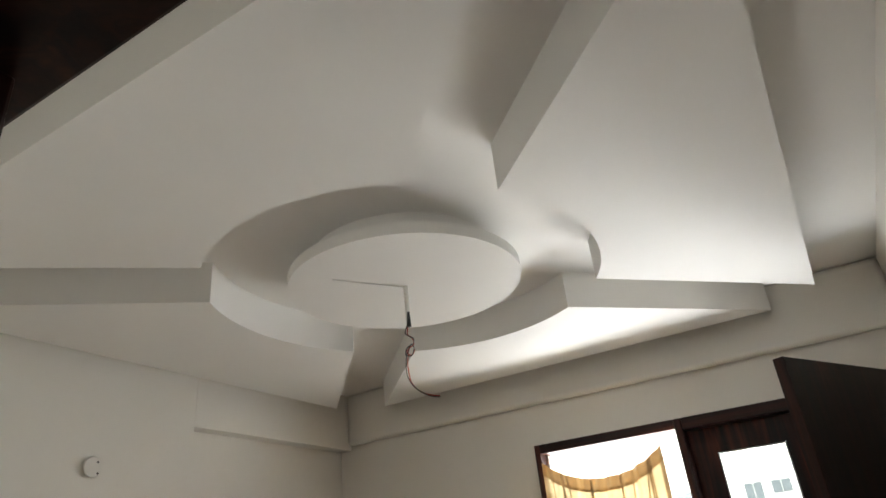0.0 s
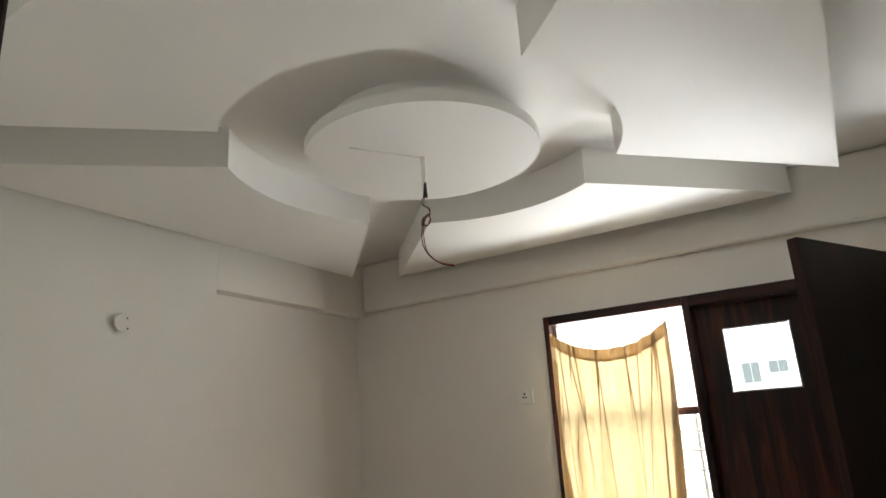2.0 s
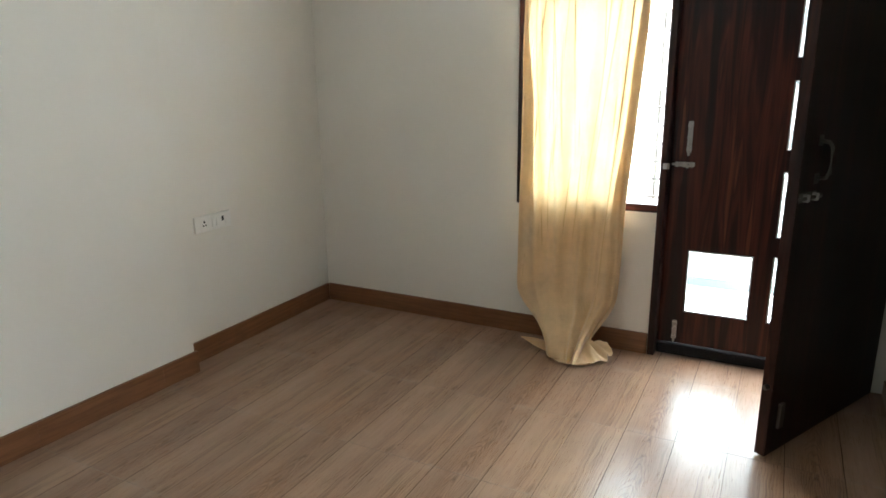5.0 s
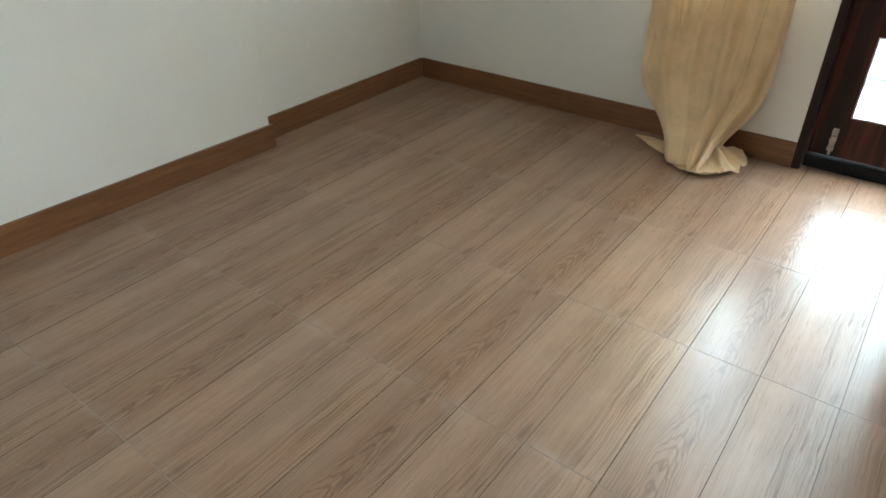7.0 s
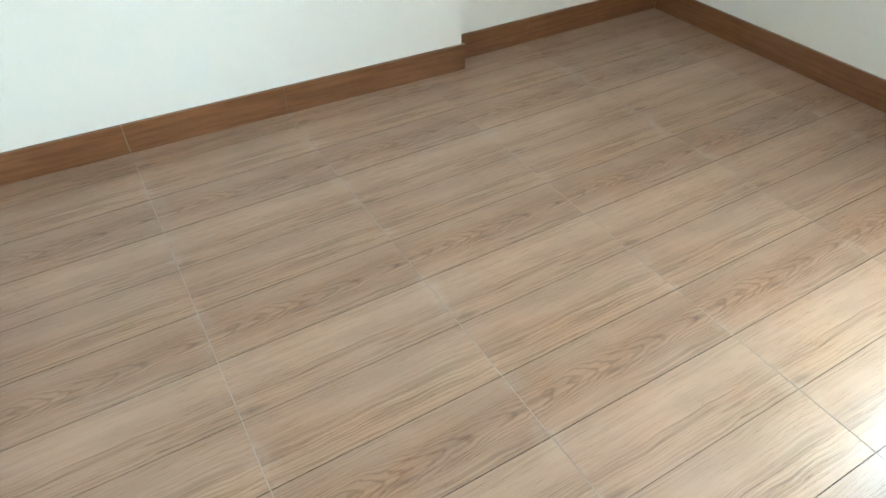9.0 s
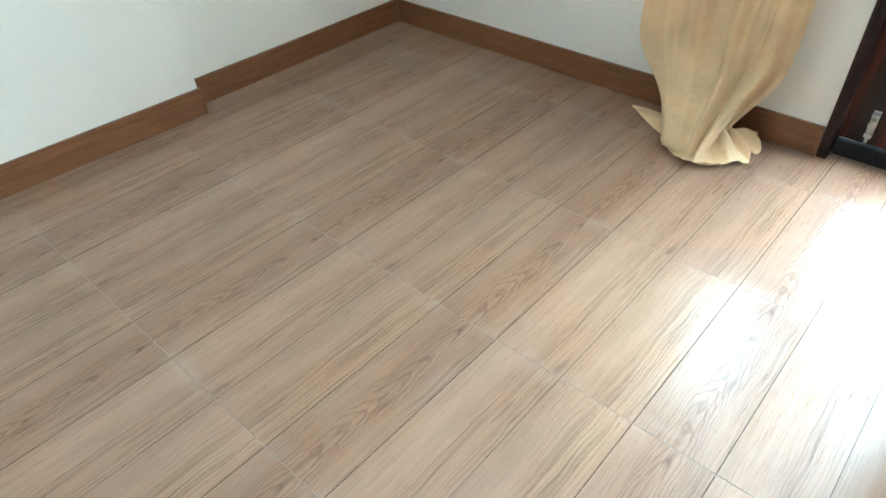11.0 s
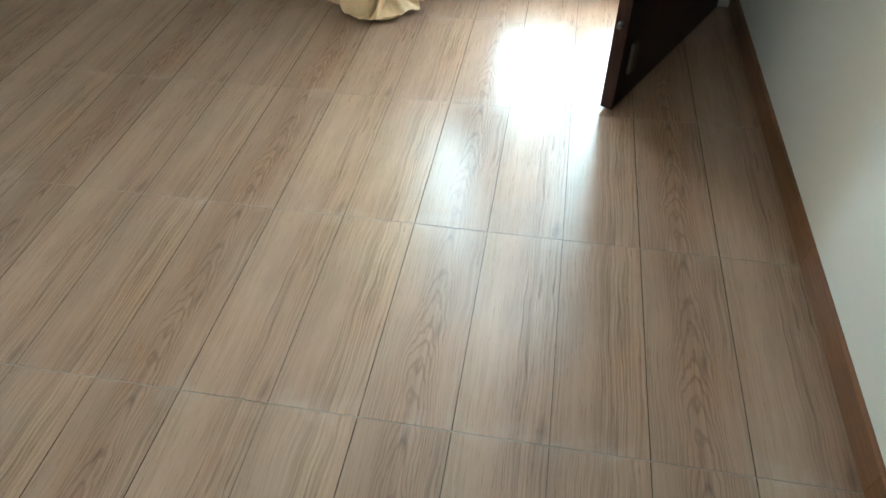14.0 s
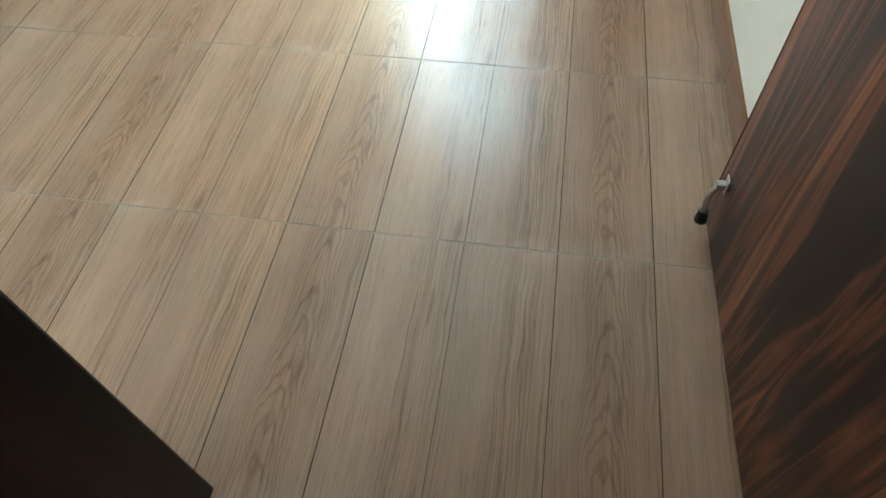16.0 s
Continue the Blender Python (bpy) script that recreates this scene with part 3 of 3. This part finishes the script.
stop = empty("door_stopper", "steel foot-operated door stopper with black rubber tip", "door stopper", "", "", (2.6825, -2.200, 0.0))
part("bracket", boxes(((-0.0025, -0.010, 0.114), (0, 0.010, 0.146)), bevel=0.001), STEEL, stop)
part("lug", boxes(((-0.018, -0.007, 0.120), (-0.0025, 0.007, 0.134)), bevel=0.002), STEEL, stop)
bm = tube([(-0.012, 0, 0.127), (-0.019, -0.001, 0.108), (-0.022, -0.002, 0.084), (-0.021, -0.003, 0.062), (-0.019, -0.004, 0.054)], 0.0055, 10)
part("arm", bm, STEEL, stop, "", True)
bm = bmesh.new()
rod(bm, (-0.019, -0.004, 0.062), (-0.018, -0.005, 0.036), 0.009, 14, 0.012)
part("tip", bm, RUBBER, stop, "black rubber tip")


# ---- curtain ----
def smooth(a, b, t):
    t = max(0.0, min(1.0, (t - a) / (b - a)))
    return t * t * (3 - 2 * t)


def curtain_point(u, v):
    """u across, v down the cloth: hung by two corners, sagging between them, gathered low down and curled on the floor."""
    top = 2.012 - 0.010 * u - 0.100 * (1 - abs(2 * u - 1) ** 2.2)
    left = 1.216 - 0.016 * smooth(0.0, 0.35, v) + 0.03 * smooth(0.72, 0.9, v)
    right = 1.766 - 0.058 * smooth(0.05, 0.65, v) - 0.02 * smooth(0.6, 0.85, v)
    x = left + (right - left) * u
    # pleats fan out from the hem; long soft folds lower down
    ph = 2 * math.pi * (4.7 * u + 0.10 * math.sin(5 * v + 4 * u))
    sharp = math.sin(ph) + 0.35 * math.sin(2 * ph + 0.7)
    amp = 0.006 + 0.010 * smooth(0.03, 0.3, v) - 0.012 * smooth(0.55, 0.82, v)
    drift = 0.014 * math.sin(2.3 * math.pi * u + 5.0 * v) * smooth(0.1, 0.5, v)
    pinch = 0.010 * math.sin(17 * math.pi * u) * (1 - smooth(0.0, 0.22, v))
    # the free edge is folded over on itself in two long pleats
    edge_fold = 0.015 * math.sin(44 * (u - 0.76)) * smooth(0.76, 0.86, u) * smooth(0.30, 0.62, v)
    rumple = 0.010 * noise.noise((7 * u, 8 * v, 0.3)) + 0.004 * noise.noise((22 * u, 16 * v, 2.3))
    y = -0.048 + amp * sharp + drift + pinch + edge_fold + rumple
    s = v * 2.36
    hang = top - 0.308
    if s <= hang:
        return Vector((x, min(y, -0.016), top - s))
    # below: the cloth draws together into a bag that swings out to the floor, its end tucked under
    over = s - hang
    r = min(1.0, over / 0.40)
    e = smooth(0.0, 1.0, r)
    side = math.sqrt(max(0.0, 1 - 0.93 * abs(2 * u - 1.04) ** 2.2))
    z = 0.30 * (1 - r) ** 1.1 + 0.006
    # ridges run down into the gather
    ray = 1 - abs(((4.6 * u + 0.35 * r) % 1.0) * 2 - 1)
    crease = (0.060 * (ray ** 1.6 - 0.4) * smooth(0.42, 0.66, u) + 0.010 * math.sin(11 * u + 2.6 * r)) * smooth(0.0, 0.5, r)
    yy = y * (1 - 0.4 * e) - 0.035 * e - 0.215 * side * e * e + crease
    xx = x + (1.552 - x) * (0.45 + 0.35 * u) * e ** (1.4 - 0.2 * u)
    tail = min(1.0, max(0.0, over - 0.40) / 0.10)
    z += 0.020 * math.sin(math.pi * min(1.0, r)) * e * side
    if tail > 0:
        yy += 0.10 * tail * side
        z = 0.006 + 0.010 * tail
    return Vector((xx, min(yy, -0.016), max(z, 0.006)))


def cloth_grid(u0, u1, v0, v1, nu, nv):
    bm = bmesh.new()
    g = [[bm.verts.new(curtain_point(u0 + (u1 - u0) * i / nu, v0 + (v1 - v0) * j / nv)) for i in range(nu + 1)] for j in range(nv + 1)]
    for j in range(nv):
        for i in range(nu):
            bm.faces.new((g[j][i], g[j][i + 1], g[j + 1][i + 1], g[j + 1][i]))
    return bm


curtain = empty("curtain", "thin mustard-gold curtain tied up by two corners, trailing on the floor", "curtain", "", "", (0, 0, 0))
body = part("cloth", cloth_grid(0, 1, 0.019, 1, 150, 200), CLOTH, curtain, "", True)
hem = part("hem", cloth_grid(0, 1, 0, 0.024, 150, 4), HEMCLOTH, curtain, "doubled orange-brown top hem", True)


def cloth_band(lo, hi, v0, v1, n=10, m=140):
    """A band of doubled cloth between two lines that move across it on the way down."""
    bm = bmesh.new()
    g = []
    for j in range(m + 1):
        v = v0 + (v1 - v0) * j / m
        a, b = lo(v), hi(v)
        g.append([bm.verts.new(curtain_point(a + (b - a) * i / n, v) + Vector((0, -0.003, 0))) for i in range(n + 1)])
    for p, q in zip(g, g[1:]):
        for i in range(n):
            bm.faces.new((p[i], p[i + 1], q[i + 1], q[i]))
    return bm


part("side_hem", cloth_band(lambda v: 0.965 - 0.045 * smooth(0.02, 0.35, v), lambda v: 1.0, 0.026, 0.80), CLOTH, curtain, "doubled side hem", True)
part("side_fold", cloth_band(lambda v: 0.955 - 0.085 * smooth(0.05, 0.55, v) + 0.01 * math.sin(19 * v), lambda v: 0.985, 0.10, 0.70), CLOTH, curtain, "edge folded double", True)
part("side_fold", cloth_band(lambda v: 0.004, lambda v: 0.030 + 0.15 * smooth(0.08, 0.60, v) + 0.012 * math.sin(23 * v), 0.05, 0.66), CLOTH, curtain, "edge folded double", True)
hem.location.y = -0.002


def trailing_fold():
    """End of the cloth fanned out on the floor from the gather: flat lip, one arched pleat, a sharp ridge and a flap leaning up."""
    bm = bmesh.new()
    n, m, rows = 96, 26, []

    def hump(a, centre, wide):
        return math.exp(-((a - centre) / wide) ** 2)

    for j in range(n + 1):
        f = j / n
        deg = -128 + 172 * f
        th = radians(deg)
        reach = 0.150 + 0.048 * hump(deg, -78, 34) - 0.012 * hump(deg, 30, 24) + 0.010 * math.sin(0.19 * deg) * smooth(-70, -30, deg)
        row = []
        for k in range(m + 1):
            g = k / m
            arch = 0.046 * hump(deg, -38, 13) * math.sin(math.pi * min(1.0, 0.15 + 0.8 * g))
            ridge = 0.048 * hump(deg, -10, 6) * math.sin(math.pi * min(1.0, 0.2 + 0.62 * g))
            flap = 0.046 * hump(deg, 26, 15) * smooth(0.0, 0.8, g)
            curl = 0.020 * smooth(0.82, 1.0, g) * hump(deg, -70, 30)
            wrinkle = 0.004 * noise.noise((deg * 0.08, 5 * g, 1.7)) + 0.002 * math.sin(0.5 * deg)
            z = 0.050 * (1 - g) ** 1.5 + arch + ridge + flap + curl + max(0.0, wrinkle) + 0.006
            d = reach * g * (1 - 0.08 * smooth(0.88, 1.0, g) * hump(deg, -70, 30))
            row.append(bm.verts.new((1.545 + d * math.cos(th), min(-0.016, -0.130 + d * math.sin(th)), z)))
        rows.append(row)
    for p, q in zip(rows, rows[1:]):
        for k in range(m):
            bm.faces.new((p[k], p[k + 1], q[k + 1], q[k]))
    return bm


part("trailing_fold", trailing_fold(), CLOTH, curtain, "", True)


def floor_tip():
    """Flat corner of the cloth lying out on the floor, slightly wavy."""
    bm = bmesh.new()
    n = 14
    rows = []
    for j in range(n + 1):
        f = j / n
        l, r = Vector((1.235, -0.075, 0)).lerp(Vector((1.43, -0.05, 0)), f), Vector((1.238, -0.085, 0)).lerp(Vector((1.46, -0.235, 0)), f)
        row = []
        for k in range(9):
            p = l.lerp(r, k / 8)
            row.append(bm.verts.new((p.x, p.y, 0.006 + 0.012 * f * math.sin(math.pi * k / 8) + 0.003 * math.sin(7 * f + k))))
        rows.append(row)
    for p, q in zip(rows, rows[1:]):
        for k in range(8):
            bm.faces.new((p[k], p[k + 1], q[k + 1], q[k]))
    return bm


part("corner", floor_tip(), CLOTH, curtain, "", True)


def shaded_crease_strip(u0, slope, v1, width, v0=0.003):
    """A narrow doubled crease in the cloth, its shade put into the colour, fading to a point below."""
    bm = bmesh.new()
    n, rows = 24, []
    for j in range(n + 1):
        v = v0 + (v1 - v0) * j / n
        f = j / n
        c, w = u0 + slope * (v - v0) + 0.008 * math.sin(9 * v + 40 * u0), width * ((1 - 0.9 * f) if v0 < 0.01 else math.sin(math.pi * (0.05 + 0.9 * f)))
        rows.append([bm.verts.new(curtain_point(min(0.99, max(0.01, c + w * k)), v)) for k in (-1, 0, 1)])
    for a, b in zip(rows, rows[1:]):
        for k in range(2):
            bm.faces.new((a[k], a[k + 1], b[k + 1], b[k]))
    return bm


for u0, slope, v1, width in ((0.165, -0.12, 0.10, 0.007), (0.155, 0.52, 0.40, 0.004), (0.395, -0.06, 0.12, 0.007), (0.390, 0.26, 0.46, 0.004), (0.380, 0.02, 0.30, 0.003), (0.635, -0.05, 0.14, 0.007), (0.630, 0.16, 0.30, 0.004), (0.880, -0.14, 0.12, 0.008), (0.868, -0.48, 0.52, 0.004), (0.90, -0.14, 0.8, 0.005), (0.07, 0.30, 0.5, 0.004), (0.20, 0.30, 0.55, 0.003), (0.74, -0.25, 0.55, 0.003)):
    pl = part("pleat", shaded_crease_strip(u0, slope, v1, 1.5 * width), SHADEDPLEATCLOTH, curtain, "", True)
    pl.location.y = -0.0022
# short creases at random: strips whose darker colour paints the fold's shade
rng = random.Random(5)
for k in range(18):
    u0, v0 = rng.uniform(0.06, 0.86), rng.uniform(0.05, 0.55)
    pl = part("crease", shaded_crease_strip(u0, rng.choice((-0.25, -0.12, 0.1, 0.22)), v0 + rng.uniform(0.05, 0.2), rng.uniform(0.002, 0.0045), v0), SHADEDPLEATCLOTH, curtain, "", True)
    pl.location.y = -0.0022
bm = tube([(1.755, -0.03, 2.008), (1.772, -0.02, 2.03), (1.768, -0.016, 2.055), (1.752, -0.016, 2.05), (1.757, -0.02, 2.03)], 0.0022, 6)
part("hook", bm, DULL, curtain, "bent wire hook", True)
bm = tube([(1.216, -0.03, 2.010), (1.206, -0.02, 2.03), (1.203, -0.014, 2.05)], 0.0018, 6)
part("hook", bm, DULL, curtain, "bent wire hook", True)

# ---- electrical fittings ----
def pins(bm, cx, cz, y, r=0.0028, three=False):
    for dx, dz, k in ((0, 0.009, 1.5), (-0.007, -0.007, 1.2), (0.007, -0.007, 1.2)) if three else ((0, 0.010, 1.35), (-0.008, -0.002, 0.9), (0.008, -0.002, 0.9), (-0.005, -0.010, 1.1), (0.005, -0.010, 1.1)):
        rod(bm, (cx + dx, y, cz + dz), (cx + dx, y - 0.0012, cz + dz), r * k, 10)


def switch_plate(label, w, h, sockets, switches, m, thick=0.012, three=False):
    """White modular plate on the local xz plane, its face towards local -y."""
    root = empty("socket_plate", label, "socket plate", "socket plates", "")
    root.matrix_world = m
    part("plate", boxes(((-w / 2, -thick, -h / 2), (w / 2, 0, h / 2)), bevel=0.004, seg=3), PLASTIC, root)
    for cx in sockets:
        mod = part("socket", boxes(((cx - 0.022, -thick - 0.0012, -0.023), (cx + 0.022, -thick + 0.001, 0.023)), bevel=0.0005), PLASTIC, root)
        bm = bmesh.new()
        pins(bm, cx, 0.0, -thick - 0.0015, 0.0038 if three else 0.0028, three)
        part("pin_holes", bm, HOLE, mod, "black pin holes")
    for cx in switches:
        bm = boxes(((cx - 0.010, -thick - 0.003, -0.022), (cx + 0.010, -thick + 0.001, 0.022)), bevel=0.0015)
        for v in bm.verts:
            if v.co.z > 0.005:
                v.co.y -= 0.003
        part("switch", bm, PLASTIC, root)
    return root


switch_plate("white modular socket plate high on the window wall", 0.086, 0.074, [0.0], [], pose(1.040, -0.0005, 1.734), 0.012, True)
switch_plate("white modular socket and switch plate in the niche", 0.216, 0.076, [-0.055], [0.0, 0.024, 0.082], pose(0.0005, -0.833, 0.632, 0, 0, 90), 0.012, True)
part("socket_mouth", boxes(((0.048, -0.0145, -0.004), (0.062, -0.0135, 0.018)), bevel=0.0005), HOLE, bpy.data.objects["socket_plate.001"], "black socket mouth")
switch_plate("white modular plate with two sockets, loose at one edge", 0.204, 0.080, [-0.066, 0.040], [-0.008], pose(RIGHT - 0.0042, -1.327, 0.533, 0, 0, -92.0), 0.006)

cap = empty("ceiling_rose_cap", "round white blanking cap with two screws on the wall", "blanking cap", "", "", (PIER + 0.0005, -1.512, 2.064))
bm = bmesh.new()
rod(bm, (0, 0, 0), (0.0016, 0, 0), 0.036, 40, 0.0345)
part("cap", bm, WALL, cap)
for dy, dz in ((0.016, 0.018), (0.020, -0.022)):
    bm = bmesh.new()
    rod(bm, (0.001, dy, dz), (0.0026, dy, dz), 0.0042, 12)
    part("screw", bm, DULL, cap)

# conduit stub and loose wires under the medallion
stub = empty("fan_wiring", "white conduit stub with loose red and black wires", "wiring", "", "", (1.355, -1.309, 2.456))
bm = bmesh.new()
rod(bm, (0, 0, 0.002), (0.001, 0.001, -0.118), 0.0075, 16)
part("conduit", bm, PLASTIC, stub)
bm = bmesh.new()
rod(bm, (0.004, -0.002, -0.092), (0.003, -0.001, -0.142), 0.0045, 10, 0.0078)
part("tape", bm, HOLE, stub, "black tape wound round the wires")


def wire(name, mat, off):
    pts = []
    key = [(0, 0, -0.12), (-0.006, 0.004, -0.145), (-0.008, 0.002, -0.165), (0.010, 0.004, -0.18), (0.012, 0, -0.20), (-0.008, -0.004, -0.215), (-0.012, 0, -0.232), (0.004, 0.002, -0.236), (0.013, 0.004, -0.215), (0.004, 0.004, -0.20), (-0.010, 0.002, -0.235), (-0.014, 0.002, -0.275), (-0.008, 0.002, -0.315), (0.012, 0.004, -0.345), (0.045, 0.010, -0.365), (0.085, 0.018, -0.372)]
    right = Vector((0.88, 0.47, 0))
    for i in range(len(key) - 1):
        for k in range(6):
            t = k / 6
            a, b, c, d = (Vector(key[max(0, min(len(key) - 1, i + j))]) for j in (-1, 0, 1, 2))
            p = 0.5 * ((2 * b) + (c - a) * t + (2 * a - 5 * b + 4 * c - d) * t * t + (3 * b - a - 3 * c + d) * t ** 3)
            q = right * p.x + Vector((-0.47, 0.88, 0)) * p.y + Vector((0, 0, p.z))
            pts.append(q + Vector((off * math.sin(i * 1.3), off, off * math.cos(i * 0.9))))
    part(name, tube(pts, 0.0018, 6), mat, stub, "", True)


wire("red_wire", RED, 0.0025)
wire("black_wire", BLACKWIRE, -0.0025)

# ---- outside: balcony and the building across ----
balcony = empty("balcony", "pale tiled balcony floor with a low parapet", "balcony", "", "structure")
part("slab", boxes(((-1.0, 0.14, -0.16), (4.2, 1.24, -0.02))), OUTWALL, balcony)
part("parapet", boxes(((-1.0, 1.24, -0.16), (4.2, 1.36, 0.60)), bevel=0.01), SHADEDPARAPET, balcony, "plastered parapet, the shade of its inner face in the grey colour")
part("coping", boxes(((-1.0, 1.21, 0.60), (4.2, 1.39, 0.64)), bevel=0.008), OUTWALL, balcony)
# added strip, standing in for the dark line where parapet meets floor
part("foot_strip", boxes(((-1.0, 1.228, -0.02), (4.2, 1.24, 0.03)), bevel=0.002), PARAPETLINE, balcony, "added dark blue-grey strip along the parapet foot")
part("slab_above", boxes(((-6.0, 0.14, 2.75), (9.0, 1.65, 2.90)), bevel=0.01), OUTWALL, balcony)
structure("ground", boxes(((-150, 2.0, -6.1), (150, 220, -6.0))), OUTWALL, "pale dusty ground below the balcony", "ground")

tower = empty("apartment_building", "pale apartment building far across the street", "building")
part("wall", boxes(((-34, 40, -6), (38, 50, 17.0))), FARWALL, tower)
part("roof", boxes(((-34.3, 39.7, 17.0), (38.3, 50.3, 17.4)), bevel=0.05), FARWALL, tower)
WINGLASS = plain("far_window_glass", (0.20, 0.23, 0.25), 0.5)
for z in (-3.3, 0.2, 3.3):
    part("string_course", boxes(((-34, 39.9, z - 0.75), (38, 40.0, z - 0.6))), FARWALL, tower)
    for k in range(12):
        x = -30.2 + 5.4 * k
        for dx, dz, wide, high in ((0.0, 0.25, 0.92, 1.15), (1.45, 0.72, 0.98, 0.66)):
            w = part("window", boxes(((x + dx - 0.06, 39.93, z + dz - 0.06), (x + dx + wide + 0.06, 40.0, z + dz + high + 0.06))), FARWALL, tower)
            for i in range(2):
                part("pane", boxes(((x + dx + i * (wide / 2 + 0.02), 39.9, z + dz), (x + dx + i * (wide / 2 + 0.02) + wide / 2 - 0.02, 39.93, z + dz + high))), WINGLASS, w)

# ---- landing behind the entrance ----
structure("landing_wall", boxes(
    ((0.2, -5.2, -0.1), (0.35, NEAR - 0.17, 2.75)),
    ((0.35, -5.2, -0.1), (RIGHT, -5.05, 2.75))), WALL, "cream painted landing walls beyond the entrance", "wall")
structure("landing_ceiling", boxes(((0.2, -5.2, 2.752), (RIGHT + 0.15, NEAR - 0.05, 2.85))), CEIL, "plain white landing ceiling", "ceiling")

# ---- floor of wood-look tiles, last ----
floor = tagged(link_mesh("floor", boxes(((-0.05, -5.1, -0.12), (RIGHT + 0.02, 0.045, -0.004))), JOINT), "brown wood-look tile floor with dusty grout joints", "floor", "", "structure")
TILE = 3 * PLANK
XE, YE = 1.892, -0.736


def tile_mesh(x0, x1, y0, y1):
    """One glazed tile with two pressed grooves; its own origin is the whole tile's centre."""
    bm = bmesh.new()
    for k in range(3):
        a, b = -TILE / 2 + k * PLANK, -TILE / 2 + (k + 1) * PLANK
        ga, gb = (0.0006, 0.0006) if k == 0 else ((0.0006, 0.0003) if k == 1 else (0.0003, 0.0006))
        a, b = max(a + ga, x0), min(b - gb, x1)
        if b - a < 0.004:
            continue
        lo, hi = y0 + 0.0006, y1 - 0.0006
        c = 0.0003
        base = [bm.verts.new(p) for p in ((a, lo, -0.004), (b, lo, -0.004), (b, hi, -0.004), (a, hi, -0.004))]
        mid = [bm.verts.new(p) for p in ((a, lo, -c), (b, lo, -c), (b, hi, -c), (a, hi, -c))]
        top = [bm.verts.new(p) for p in ((a + c, lo + c, 0), (b - c, lo + c, 0), (b - c, hi - c, 0), (a + c, hi - c, 0))]
        bm.faces.new(top)
        for r0, r1 in ((base, mid), (mid, top)):
            for i in range(4):
                bm.faces.new((r0[i], r0[(i + 1) % 4], r1[(i + 1) % 4], r1[i])).material_index = 1 + (i % 2 == 0)
    me = bpy.data.meshes.new("floor_tile")
    bm.to_mesh(me)
    bm.free()
    me.materials.append(FLOORTILE)
    me.materials.append(JOINT)
    me.materials.append(GROUT)
    return me


made = {}
for col in range(-4, 2):
    for row in range(-1, 9):
        tx0, ty1 = XE + col * TILE, YE - (row - 1) * ROW
        cx, cy = tx0 + TILE / 2, ty1 - ROW / 2
        x0, x1 = max(tx0, 0.0) - cx, min(tx0 + TILE, RIGHT) - cx
        y0, y1 = max(ty1 - ROW, -5.05) - cy, min(ty1, 0.043) - cy
        if x1 - x0 < 0.02 or y1 - y0 < 0.02:
            continue
        key = tuple(round(v, 4) for v in (x0, x1, y0, y1))
        if key not in made:
            made[key] = tile_mesh(x0, x1, y0, y1)
        ob = new("floor_tile", made[key])
        ob.parent = floor
        ob.location = (cx, cy, 0.0003 * math.sin(12.9 * col + 7.1 * row))
for row in range(0, 6):
    y = YE - (row - 1) * ROW
    part("grout_line", boxes(((0.001, y - 0.0013, -0.004), (RIGHT - 0.001, y + 0.0013, -0.0008))), GROUT, floor)
